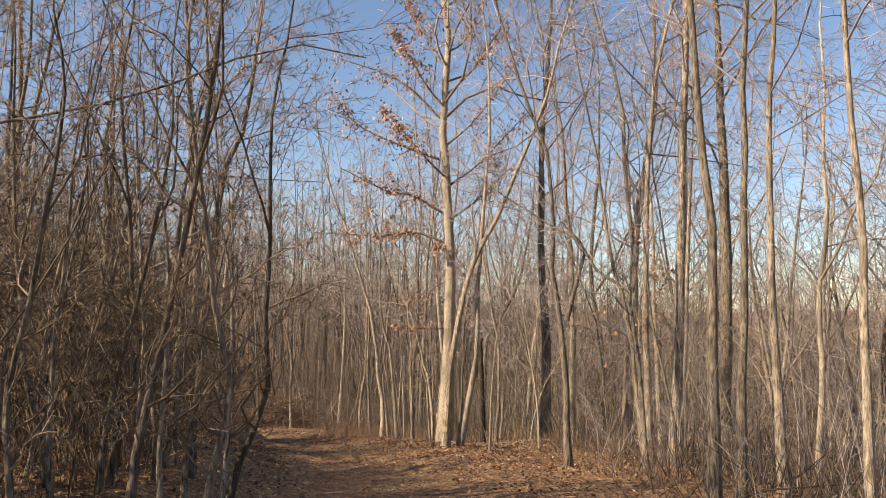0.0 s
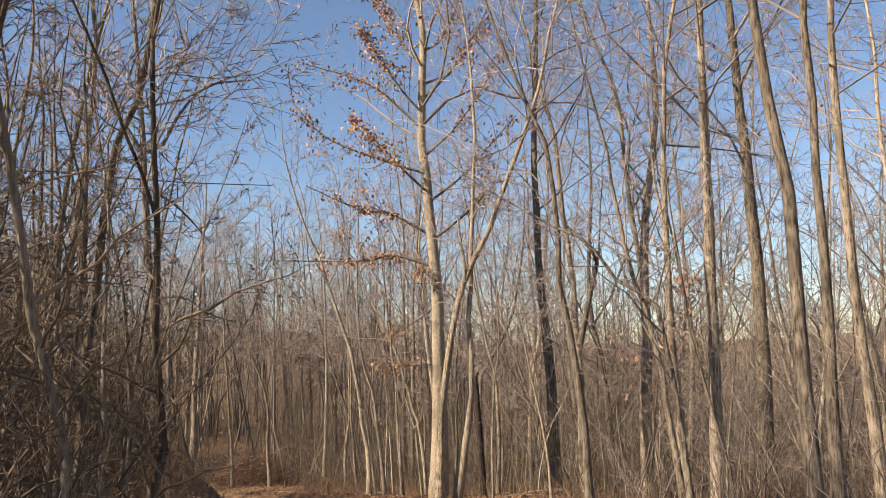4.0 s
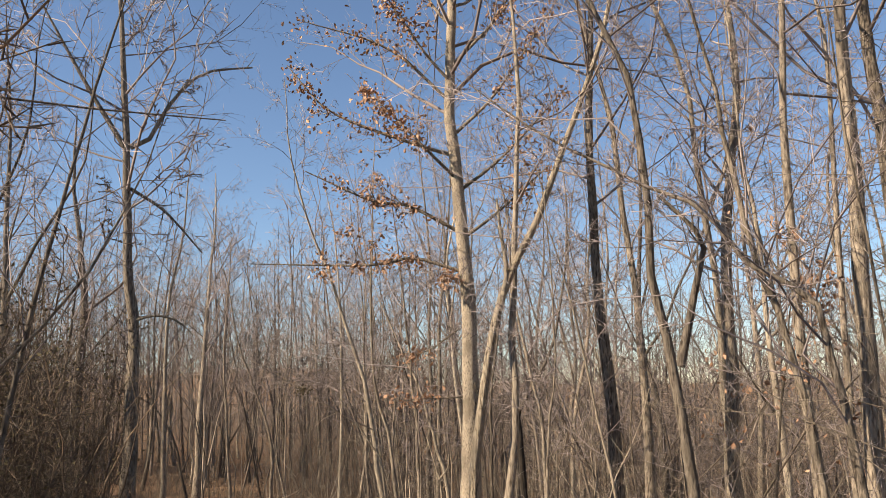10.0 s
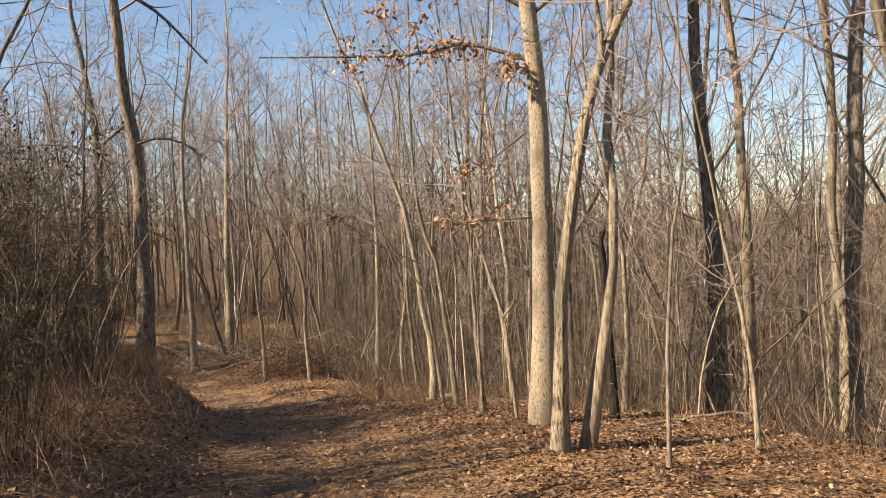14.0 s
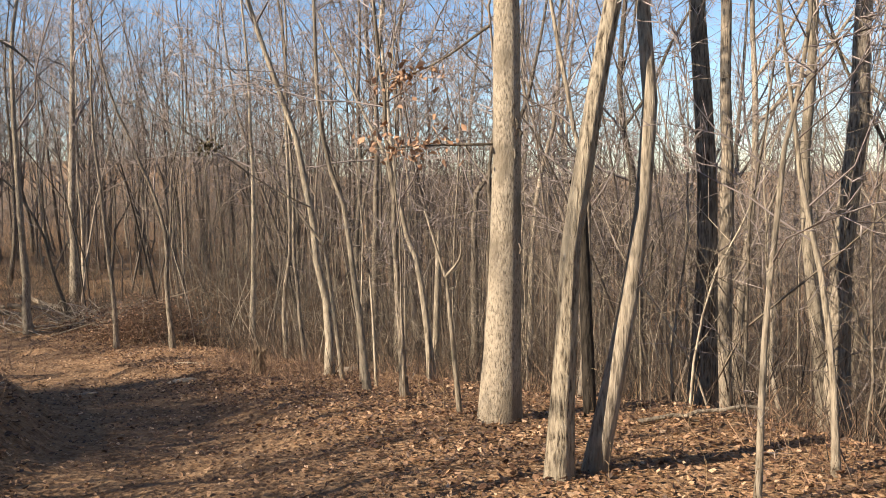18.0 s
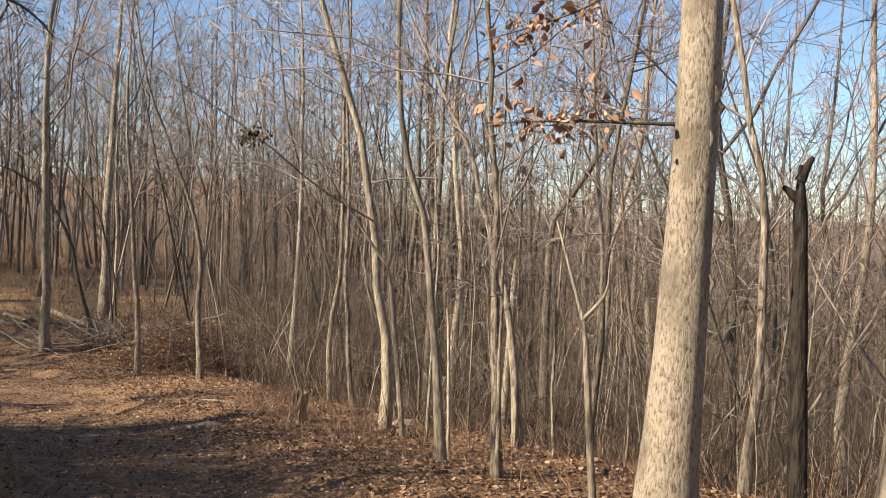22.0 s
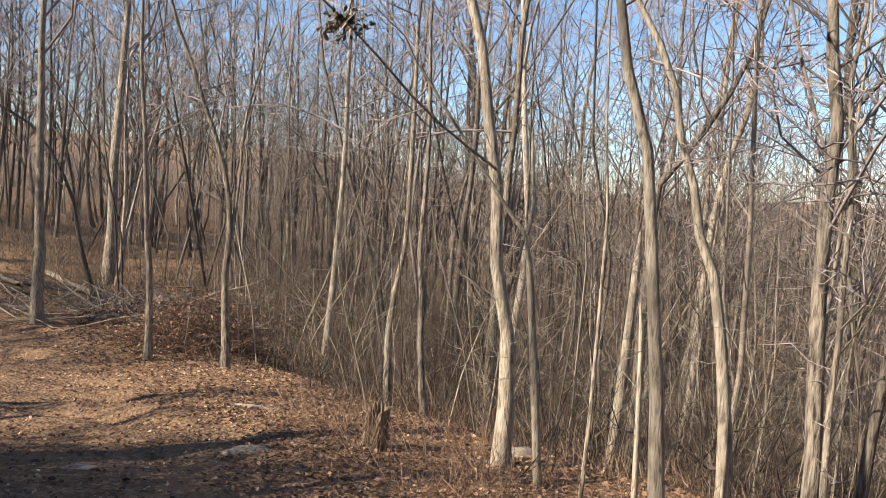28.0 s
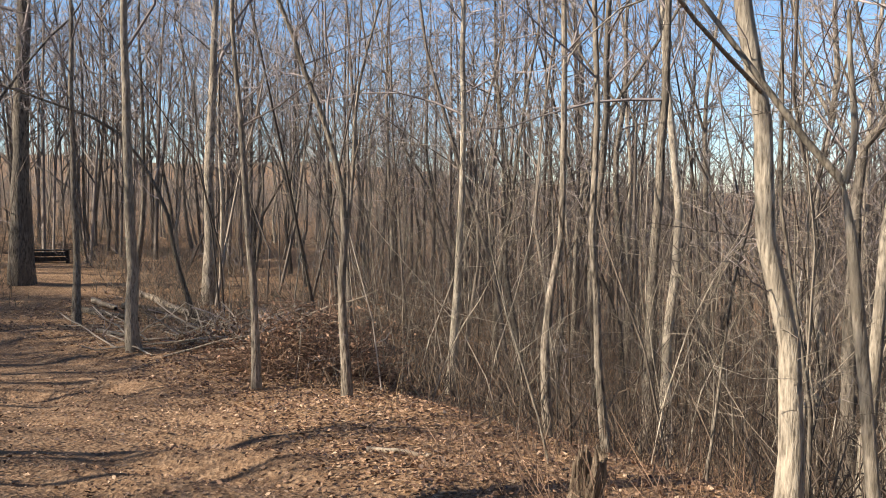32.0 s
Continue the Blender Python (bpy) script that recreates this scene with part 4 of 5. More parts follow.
# ---- saplings ----
def stems(r, places, hlo, hhi, rad, k, sides, nb, nt, lean=0.13, fancy=False):
    """Thin stems with side shoots at the places (n, 3)."""
    n = len(places)
    h = r.uniform(hlo, hhi, n)
    D = norm(np.concatenate([r.normal(0, lean, (n, 2)) * (0.5 + 2.2 * r.uniform(0, 1, (n, 1)) ** 3), np.ones((n, 1))], 1))
    out, turn = [places], np.zeros((n, 3))
    for _ in range(k - 1):
        turn = 0.6 * turn + r.normal(0, 0.11 if fancy else 0.16, (n, 3))
        D = norm(D + turn + np.array([0, 0, 0.2 if fancy else 0.09]))
        out.append(out[-1] + D * (h / (k - 1))[:, None])
    P = np.stack(out, 1)
    R = (rad * h / hhi * (0.3 + 1.1 * r.uniform(0, 1, n) ** 2))[:, None] * np.linspace(1, 0.2, k)
    pieces = [tube(P, R, sides)]
    B, BR = sprout(r, P, R, nb, 0.18, 0.98, 0.32 if fancy else 0.2, 64 if fancy else 48, 0.03, 3 if fancy else 2, 0.16, 0.5, 0.3, 0.003)
    pieces.append(tube(B, BR, 3) if fancy else spikes(B, BR))
    if nt:
        T, TR = sprout(r, B, BR, nt, 0.2, 1, 0.55, 48, 0.04, 2, 0.2, 0.7, 0.3, 0.0026)
        pieces.append(spikes(T, TR))
    return (pieces[0], join(pieces[1:])) if fancy else join(pieces)


def sapling(height, rad, mat):
    base = new("sapling")
    tagged(base, "thin bare sapling with a few side twigs", "sapling", "saplings along the trail edge")
    k = stems(WOODS, np.zeros((1, 3)), height * 0.95, height, rad, 8, 5, 11, 4, 0.05, True)
    part("stem", mesh_from("stem", *k[0]), mat, base)
    part("crown", mesh_from("crown", *k[1]), mat, base)
    return base


saplings = [sapling(h, q, m) for h, q, m in ((3.2, 0.011, BARK_SMOOTH), (4.4, 0.015, BARK_GREY), (2.6, 0.009, BARK_GREY), (5.2, 0.018, BARK_SMOOTH), (3.8, 0.012, BARK_GREY), (6.0, 0.021, BARK_SMOOTH), (2.1, 0.008, BARK_SMOOTH), (4.9, 0.015, BARK_GREY), (3.5, 0.011, BARK_SMOOTH))]
BARE = list(TAKEN) + [(-2.92 + a * 0.25, 24.4 + c * 0.25) for a in (-1, 0, 1) for c in (-2, -1, 0, 1)]
set_out(saplings, scatter(WOODS, 200, (-12, 8, 9, 36), 0.28, lambda x, y: bool(clear(x, y, 2.3)) and to_line(x, y, BRINK) > -1.2 and to_line(x, y, BRINK) < 9, BARE), WOODS, 5)


def thicket(name, n, box, keep, mat, label, hlo, hhi, rad, nb, nt, seed):
    r = np.random.default_rng(seed)
    x, y = r.uniform(box[0], box[1], n), r.uniform(box[2], box[3], n)
    ok = keep(x, y) & clear(x, y, 2.2) & (np.hypot(x, y) > 5.5)
    x, y = x[ok], y[ok]
    me = mesh_from(name, *stems(r, np.stack([x, y, land(x, y) - 0.05], 1), hlo, hhi, rad, 5, 3, nb, nt))
    me.materials.append(mat)
    return tagged(new(name, me), label, "undergrowth", kind="stuff")


thicket("sapling_thicket", 480, (-14, 26, 8, 50), lambda x, y: (to_line(x, y, BRINK) > -0.2) & (np.hypot(x, y - 6) > 5), BRUSH, "dense brown saplings on the slope below the trail", 1.2, 5.0, 0.014, 10, 1, 51)
thicket("sapling_thicket", 300, (-14, 20, 9, 44), lambda x, y: (to_line(x, y, BRINK) > -0.2) & (np.hypot(x, y - 6) > 5), TWIG_PALE, "pale saplings on the slope below the trail", 1.6, 5.8, 0.02, 8, 1, 57)
thicket("sapling_thicket", 420, (-30, 30, 24, 75), lambda x, y: (to_line(x, y, PATH) > 0) | (y > 38), BRUSH, "dense grey-brown saplings deeper in the wood", 2.0, 7.5, 0.026, 9, 1, 52)
thicket("brush_thicket", 900, (-14, -2.2, 2.5, 22), lambda x, y: to_line(x, y, PATH) < -2.3, BRUSH_BROWN, "dark tangled brush on the trail bank", 0.8, 3.8, 0.014, 10, 3, 53)
thicket("brush_thicket", 500, (-34, -9, 8, 44), lambda x, y: to_line(x, y, PATH) < -3.2, TWIG, "grey brush in the wood beside the trail", 0.8, 4.0, 0.016, 8, 2, 54)
thicket("brush_thicket", 420, (2.2, 16, 3.5, 17), lambda x, y: x > 2.4, TWIG, "brown brush beside the trail", 0.8, 3.2, 0.012, 9, 3, 55)
thicket("dry_weeds", 2600, (-12, 6, 3, 36), lambda x, y: np.abs(to_line(x, y, PATH)) < 5.5, GRASS_DRY, "dry weed stalks along the trail edge", 0.15, 0.7, 0.005, 3, 0, 56)


def undergrowth(n, box, keep, mat, label, seed, tall, girth=1.0, rise=0.0, road=2.4):
    """Low tangles of brush: bunches of fine shoots."""
    r = np.random.default_rng(seed)
    x, y = r.uniform(box[0], box[1], n), r.uniform(box[2], box[3], n)
    ok = keep(x, y) & clear(x, y, road) & (np.hypot(x, y) > 6.5)
    c = np.stack([x[ok], y[ok], land(x[ok], y[ok]) - 0.05], 1)
    c[:, 2] += rise * r.uniform(0, 1, len(c)) ** 1.4
    m, k = len(c), 17
    h = tall * r.uniform(0.5, 1.2, (m, 1, 1))
    a = c[:, None] + np.concatenate([r.normal(0, 0.28, (m, k, 2)), r.uniform(0, 0.55, (m, k, 1))], 2) * h
    b = a + np.concatenate([r.normal(0, 0.24, (m, k, 2)), r.uniform(0.1, 0.75, (m, k, 1))], 2) * h
    P = np.stack([a, b], 2).reshape(-1, 2, 3)
    me = mesh_from("undergrowth", *spikes(P, girth * r.uniform(0.004, 0.011, (len(P), 2))))
    me.materials.append(mat)
    tagged(new("undergrowth", me), label, "undergrowth", kind="stuff")


undergrowth(1800, (-14, 26, 9, 46), lambda x, y: to_line(x, y, BRINK) > 0.8, BRUSH, "tangled brown brush on the slope", 81, 1.7)
undergrowth(4200, (-14, 26, 12, 50), lambda x, y: to_line(x, y, BRINK) > 1.5, HAZE, "fine tangled brush and briars on the slope", 87, 1.3, 0.42, 3.4)
undergrowth(900, (-16, 10, 24, 46), lambda x, y: (np.abs(to_line(x, y, BRINK) - 2) < 2.6) | (y > 38), BRUSH, "tangled brown brush beside the trail", 82, 1.0)
undergrowth(1050, (-16, -2.5, 3, 26), lambda x, y: to_line(x, y, PATH) < -2.5, TWIG_DARK, "dark tangled brush on the bank", 83, 1.3, 0.6)
undergrowth(500, (2.2, 14, 4, 18), lambda x, y: x > 2.5, BRUSH, "tangled brown brush beside the trail", 84, 1.0)
undergrowth(420, (-14, -6.5, 33, 42), lambda x, y: to_line(x, y, PATH) > 2.2, TWIG_DARK, "low brown brush among the fallen wood", 86, 0.55, 0.8)
undergrowth(1250, (-11, -1.9, 7, 26), lambda x, y: to_line(x, y, PATH) > -4.2, RUSSET, "low russet brush on the trail bank", 88, 0.62, 0.45, 0.0, 1.75)
undergrowth(300, (-8, -2.4, 12.5, 21.5), lambda x, y: (to_line(x, y, PATH) > -3.2) & (to_line(x, y, PATH) < -1.25), RUSSET, "dry russet stalks on the lip of the bank", 93, 0.85, 0.4, 0.0, 1.15)
undergrowth(420, (-2, 6, 11, 24), lambda x, y: (to_line(x, y, BRINK) > -1.6) & (to_line(x, y, BRINK) < 1.5), RUSSET, "low russet brush along the brink", 89, 0.5, 0.45, 0.0, 2.3)
undergrowth(520, (-32, -12, 38, 62), lambda x, y: np.abs(to_line(x, y, PATH)) > 2, TWIG_DARK, "low brown brush under the trees", 90, 1.0, 0.9)
undergrowth(900, (-60, -11, 46, 130), lambda x, y: y > 46, FAR_WOOD, "brush on the far hillside", 91, 4.5)
undergrowth(1000, (-45, 45, 44, 110), lambda x, y: y > 44, FAR_WOOD, "brush of the far slope", 85, 4.0)


def far_woods():
    r = np.random.default_rng(61)
    n = 3000
    a, d = r.uniform(-0.95, 0.95, n), 40 + 300 * r.uniform(0, 1, n) ** 1.6
    few = (a > -0.12) | (r.uniform(0, 1, n) < 0.62)
    a, d = a[few], d[few]
    n = len(a)
    x, y = np.sin(a) * d, 10 + np.cos(a) * d
    P0 = np.stack([x, y, land(x, y) - 0.2], 1)
    h = r.uniform(7, 16, n)
    top = P0 + np.stack([r.normal(0, 0.6, n), r.normal(0, 0.6, n), h], 1)
    P = np.stack([P0, (P0 + top) / 2 + r.normal(0, 0.2, (n, 3)), top], 1)
    R = (h * 0.0065)[:, None] * np.array([1, 0.6, 0.1])
    B, BR = sprout(r, P, R, 15, 0.25, 0.98, 0.32, 46, 0.12, 2, 0.15, 0.6, 0.4, 0.034)
    me = mesh_from("far_woods", *join([tube(P, R, 3), spikes(B, BR)]))
    me.materials.append(FAR_WOOD)
    tagged(new("far_woods", me), "bare winter woods across the valley", "woods", kind="stuff")


far_woods()


def slope_woods(n, box, keep, seed, hlo, hhi, keep_low=True):
    """Slight trees filling the middle distance, with two orders of twigs."""
    r = np.random.default_rng(seed)
    x, y = r.uniform(box[0], box[1], n), r.uniform(box[2], box[3], n)
    ok = keep(x, y)
    x, y = x[ok], y[ok]
    n = len(x)
    h = r.uniform(hlo, hhi, n)
    D = norm(np.concatenate([r.normal(0, 0.1, (n, 2)), np.ones((n, 1))], 1))
    out = [np.stack([x, y, land(x, y) - 0.1], 1)]
    for _ in range(6):
        D = norm(D + r.normal(0, 0.18, (n, 3)) * np.array([1, 1, 0]) + np.array([0, 0, 0.12]))
        out.append(out[-1] + D * (h / 6)[:, None])
    P = np.stack(out, 1)
    R = (h * 0.0036 * r.uniform(0.5, 1.3, n))[:, None] * np.linspace(1, 0.15, 7)
    B, BR = sprout(r, P, R, 12, 0.25, 0.98, 0.3, 48, 0.1, 3, 0.25, 0.5, 0.3, 0.008)
    T, TR = sprout(r, B, BR, 12, 0.1, 1, 0.5, 50, 0.04, 2, 0.2, 0.7, 0.4, 0.006)
    stout, twigs = join([tube(P, R, 4), tube(B, BR, 3)]), spikes(T, TR)
    me = mesh_from("slope_woods", *join([stout, twigs]))
    me.materials.append(SLOPE)
    me.materials.append(UNDER if keep_low else TWIG)
    me.polygons.foreach_set("material_index", np.concatenate([np.zeros(len(stout[1]), np.int32), np.ones(len(twigs[1]), np.int32)]))
    tagged(new("slope_woods", me), "slight bare trees filling the wooded slope", "woods", kind="stuff")


slope_woods(110, (-14, 34, 36, 72), lambda x, y: to_line(x, y, PATH) > 4, 62, 9, 14)
slope_woods(60, (0.5, 24, 24, 38), lambda x, y: to_line(x, y, BRINK) > 2.5, 66, 10, 14, False)
slope_woods(85, (-5, 30, 35, 68), lambda x, y: to_line(x, y, BRINK) > 2, 64, 12, 17, False)
slope_woods(26, (-14, -1, 36, 52), lambda x, y: (to_line(x, y, PATH) > 3) & clear(x, y, 3), 65, 9, 13, False)
slope_woods(60, (-38, -13, 22, 48), lambda x, y: to_line(x, y, PATH) < -6, 63, 8, 12, False)


# ---- shrubs on the bank ----
def shrub(height, n, mat, label, leafy):
    base = new("shrub")
    tagged(base, label, "shrub", "shrubs on the trail bank")
    r = WOODS
    foot = np.concatenate([r.normal(0, 0.22, (n, 2)), np.full((n, 1), -0.05)], 1)
    D = norm(np.concatenate([foot[:, :2] * 0.8 + r.normal(0, 0.1, (n, 2)), np.ones((n, 1))], 1))
    out = [foot]
    h = height * r.uniform(0.6, 1.1, n)
    for _ in range(6):
        D = norm(D + r.normal(0, 0.15, (n, 3)) + np.array([0, 0, 0.17]))
        out.append(out[-1] + D * (h / 6)[:, None])
    P = np.stack(out, 1)
    R = (0.004 * h)[:, None] * np.linspace(1, 0.25, 7)
    B, BR = sprout(r, P, R, 9, 0.15, 1, 0.34, 66, 0.0, 4, 0.32, 0.6, 0.3, 0.003)
    T, TR = sprout(r, B, BR, 8, 0.1, 1, 0.5, 55, 0.0, 2, 0.25, 0.7, 0.3, 0.0038)
    for i in range(n):
        part("stem", mesh_from("stem", *tube(P[i:i + 1], R[i:i + 1], 4)), mat, base)
    tagged(part("crown", mesh_from("crown", *join([tube(B, BR, 3), spikes(T, TR)])), mat, base), kind="stuff")
    if leafy:
        at = T[r.uniform(0, 1, len(T)) < leafy][:, 1]
        part("leaves", leaves_mesh("leaves", at, r, 0.045, LEAF_DARK), LEAF_DARK, base, "small olive-brown leaves")
    return base


shrubs = [shrub(3.0, 13, TWIG_DARK, "tangled dark shrub with small withered leaves", 0.6), shrub(2.2, 11, TWIG_DARK, "bare tangled brown shrub", 0.0), shrub(2.7, 12, TWIG_DARK, "tangled dark shrub with small withered leaves", 0.3),
          shrub(1.6, 10, TWIG, "low bare grey shrub", 0.0)]
spots = scatter(WOODS, 28, (-10, -2.2, 3.5, 19), 0.8, lambda x, y: -8 < to_line(x, y, PATH) < -3.7 - 1.0 * (y > 12.5), [])
spots += [(-5.0, 14.6), (-5.3, 13.8)]
set_out(shrubs, spots, WOODS, 3)
for x, y, s in ((-8.2, 16.6, 1.25), (-9.0, 17.4, 1.3), (-7.7, 17.9, 1.1), (-9.6, 16.2, 1.3), (-8.6, 18.6, 1.2), (-10.3, 17.6, 1.35), (-7.2, 19.4, 0.9), (-9.4, 19.2, 1.3), (-5.1, 15.0, 1.0), (-5.5, 14.4, 1.0), (-4.9, 15.4, 0.75),
                (-6.5, 17.3, 1.1), (-6.9, 18.2, 1.2), (-7.3, 19.0, 1.1), (-7.9, 20.2, 1.1), (-8.4, 21.2, 1.0), (-8.6, 19.2, 1.1), (-9.1, 20.3, 1.2), (-9.4, 21.4, 1.2), (-8.8, 22.1, 1.0), (-7.9, 21.5, 0.9), (-8.1, 20.6, 0.9),
                (-3.2, 8.0, 0.8), (-3.9, 8.6, 1.0), (-4.6, 9.6, 1.1), (-3.5, 10.1, 0.8),
                (-5.7, 18.3, 0.8), (-6.1, 19.2, 0.9), (-10.4, 22.2, 1.3), (-9.6, 20.6, 1.4), (-5.2, 10.6, 1.1), (-5.8, 10.2, 1.3), (-6.3, 10.8, 1.4), (-5.7, 11.3, 1.2), (-7.0, 11.4, 1.5), (-6.7, 9.8, 1.4), (-17.6, 35.4, 1.4), (-18.4, 36.2, 1.4), (-19.2, 35.2, 1.5), (-19.4, 36.8, 1.5), (-20.4, 36.0, 1.5), (-18.6, 37.6, 1.3), (-10.6, 18.4, 1.5), (-11.4, 19.2, 1.6), (-10.9, 20.2, 1.5), (-12.2, 18.2, 1.7), (-12.4, 20.0, 1.7), (-11.6, 21.2, 1.5), (-13.2, 19.2, 1.8), (-10.2, 21.6, 1.3), (-13.4, 21.0, 1.8), (-16.4, 32.6, 1.3), (-17.6, 33.8, 1.35), (-18.8, 34.6, 1.3), (-20.0, 35.6, 1.4), (-21.2, 36.4, 1.3), (-17.0, 31.6, 1.2), (-18.2, 32.6, 1.4), (-19.6, 33.6, 1.3), (-21.0, 34.6, 1.35), (-22.4, 37.4, 1.3)):
    copy_thing(shrubs[0], pose(x, y, at_ground(x, y), 0, 0, x * 900)).scale = (s, s, s)


# ---- fallen leaves ----
def litter(n, box, seed, size, keep):
    r = np.random.default_rng(seed)
    x, y = r.uniform(box[0], box[1], n), r.uniform(box[2], box[3], n)
    ok = keep(x, y, r.uniform(0, 1, n))
    x, y = x[ok], y[ok]
    n = len(x)
    c = np.stack([x, y, land(x, y) + 0.01 + r.uniform(0, 0.022, n)], 1)
    t = r.uniform(0, 6.28, n)
    a = norm(np.stack([np.cos(t), np.sin(t), r.normal(0, 0.22, n)], 1))
    b = norm(np.cross(norm(np.stack([r.normal(0, 0.55, n), r.normal(0, 0.55, n), np.ones(n)], 1)), a))
    u = np.cross(a, b)
    s = (size * r.uniform(0.45, 1.35, n))[:, None]

    def at(along, across, lift):
        return c + a * s * along + b * s * across + u * s * lift
    w = r.uniform(0.16, 0.36, (4, n, 1))
    k = r.uniform(-0.1, 0.26, (6, n, 1))
    v = np.stack([at(-0.5, 0, k[0]), at(-0.12, -w[0], k[1]), at(0.26, -w[1], k[2]), at(0.5, 0, k[3]), at(0.2, w[2], k[4]), at(-0.18, w[3], k[5])], 1).reshape(-1, 3)
    h = np.arange(n)[:, None] * 6
    me = mesh_from("fallen_leaves", v, np.concatenate([h + np.array([[0, 1, 2, 3]]), h + np.array([[0, 3, 4, 5]])]), False)
    me.materials.append(LEAF_LITTER)
    tagged(new("fallen_leaves", me), "dry brown oak leaves strewn on the ground", "leaves", kind="stuff")


litter(90000, (-14, 6, 4, 41), 71, 0.052, lambda x, y, u: (to_line(x, y, PATH) > -5) & (u < 0.12 + 0.88 * smooth(0.7, 1.7, np.abs(to_line(x, y, PATH) + 0.25 * waves(x, y, 2, 9)))))
litter(90000, (-9, 5, 12, 34), 72, 0.046, lambda x, y, u: (to_line(x, y, PATH) > -0.4 + 0.9 * waves(x, y, 2.5, 15)) & (to_line(x, y, BRINK) < 1.0) & (u < 0.15 + 0.75 * smooth(0.4, 1.6, to_line(x, y, PATH))))
litter(34000, (-10, 3, 13, 33), 75, 0.04, lambda x, y, u: (np.abs(to_line(x, y, PATH)) < 1.9) & (u < 0.35 + 0.6 * waves(x, y, 1.4, 21)))
litter(34000, (-9, 3, 7, 33), 73, 0.026, lambda x, y, u: np.abs(to_line(x, y, PATH)) < 1.7)
litter(16000, (-10, -2, 12, 26), 74, 0.055, lambda x, y, u: (to_line(x, y, PATH) < -1.2) & (to_line(x, y, PATH) > -4.5))


# ---- the stump, the nest, fallen wood and the bench ----
def stump(x, y):
    """A rotten stump: split, furrowed shell, hollow inside, a ragged rim and splinters."""
    r = np.random.default_rng(17)
    base = new("tree_stump")
    base.location = (x, y, at_ground(x, y))
    tagged(base, "rotten brown tree stump with a ragged split top", "stump")
    sides, rings = 44, 8
    a = np.arange(sides) * 2 * np.pi / sides
    furrow = 0.07 * np.sin(a * 5 + 1) + 0.06 * np.sin(a * 9 + 2) + 0.05 * r.normal(0, 1, sides)
    rim = 0.43 + 0.035 * np.sin(a + 0.6) + 0.03 * np.sin(a * 4) + 0.025 * r.normal(0, 1, sides)
    rim[30:32] -= 0.06

    def shell(share, rad, lean):
        w = rad * (1 + furrow)
        return np.stack([np.cos(a) * w + lean * share, np.sin(a) * w, rim * share - 0.05], 1)
    rows = [shell(t, 0.098 * (1 + 0.55 * math.exp(-t * 4.2)), 0.04) + r.normal(0, 0.003, (sides, 3)) for t in np.linspace(0, 1, rings)]
    rows += [shell(1.0, 0.074, 0.04), shell(0.75, 0.062, 0.04), shell(0.4, 0.05, 0.04), shell(0.38, 0.002, 0.04)]
    v = np.concatenate(rows)
    b = (np.arange(len(rows) - 1)[:, None] * sides)
    k = np.arange(sides)
    q = np.stack([b + k, b + (k + 1) % sides, b + sides + (k + 1) % sides, b + sides + k], -1).reshape(-1, 4)
    part("body", mesh_from("body", v, q, False), STUMP_WOOD, base)
    for s in (1, 5, 14, 19, 24, 27, 36, 40):
        p = np.array([np.cos(a[s]) * 0.09 + 0.04, np.sin(a[s]) * 0.09, rim[s] - 0.14])
        d = np.array([r.normal(0, 0.01), r.normal(0, 0.01), r.uniform(0.12, 0.16)])
        part("splinter", mesh_from("splinter", *tube(np.stack([p, p + d * 0.6, p + d])[None], np.array([[0.018, 0.012, 0.002]]), 4)), STUMP_WOOD, base)


stump(-2.92, 24.5)


def stone(x, y, sx, sy, sz, turn, label="flat pale stone half sunk in the trail"):
    """A rounded stone, half sunk in the ground."""
    r = np.random.default_rng(int(sx * 1000))
    bm = bmesh.new()
    bmesh.ops.create_icosphere(bm, subdivisions=3, radius=1)
    for v in bm.verts:
        n = 1 + 0.12 * math.sin(3 * v.co.x + 2 * v.co.y) + 0.08 * math.sin(5 * v.co.y + 1) + r.normal(0, 0.02)
        v.co = Vector((v.co.x * sx * n, v.co.y * sy * n, v.co.z * sz * (0.8 if v.co.z > 0 else 1.0)))
    for face in bm.faces:
        face.smooth = True
    me = bpy.data.meshes.new("stone")
    bm.to_mesh(me)
    bm.free()
    me.materials.append(STONE)
    ob = new("stone", me)
    ob.matrix_basis = pose(x, y, at_ground(x, y) + 0.01, 0, 0, turn)
    tagged(ob, label, "stone")


stone(-4.06, 24.3, 0.25, 0.14, 0.04, 25)
stone(-5.3, 23.6, 0.14, 0.07, 0.025, 10)
stone(-1.5, 24.7, 0.22, 0.15, 0.09, 40, "pale lichened stone on the brink below the trail")


def knot(parent, x, y, z, rad, tall):
    """A dark scar where a limb broke from the trunk."""
    o = np.array(parent.location)
    p = np.array([(x, y, z - tall), (x + 0.01, y - 0.015, z), (x - 0.008, y, z + tall)]) - o
    part("bark_scar", mesh_from("bark_scar", *tube(p[None], np.array([[0.006, rad, 0.006]]), 7)), BARK_DARK, parent, "dark scar in the bark")


for x, z, rad, tall in ((0.22, 1.32, 0.02, 0.05), (0.25, 1.24, 0.018, 0.04), (0.2, 1.06, 0.018, 0.05), (0.24, 0.2, 0.014, 0.05), (0.26, 0.56, 0.016, 0.06)):
    knot(oak, x, 18.46, z, rad, tall)


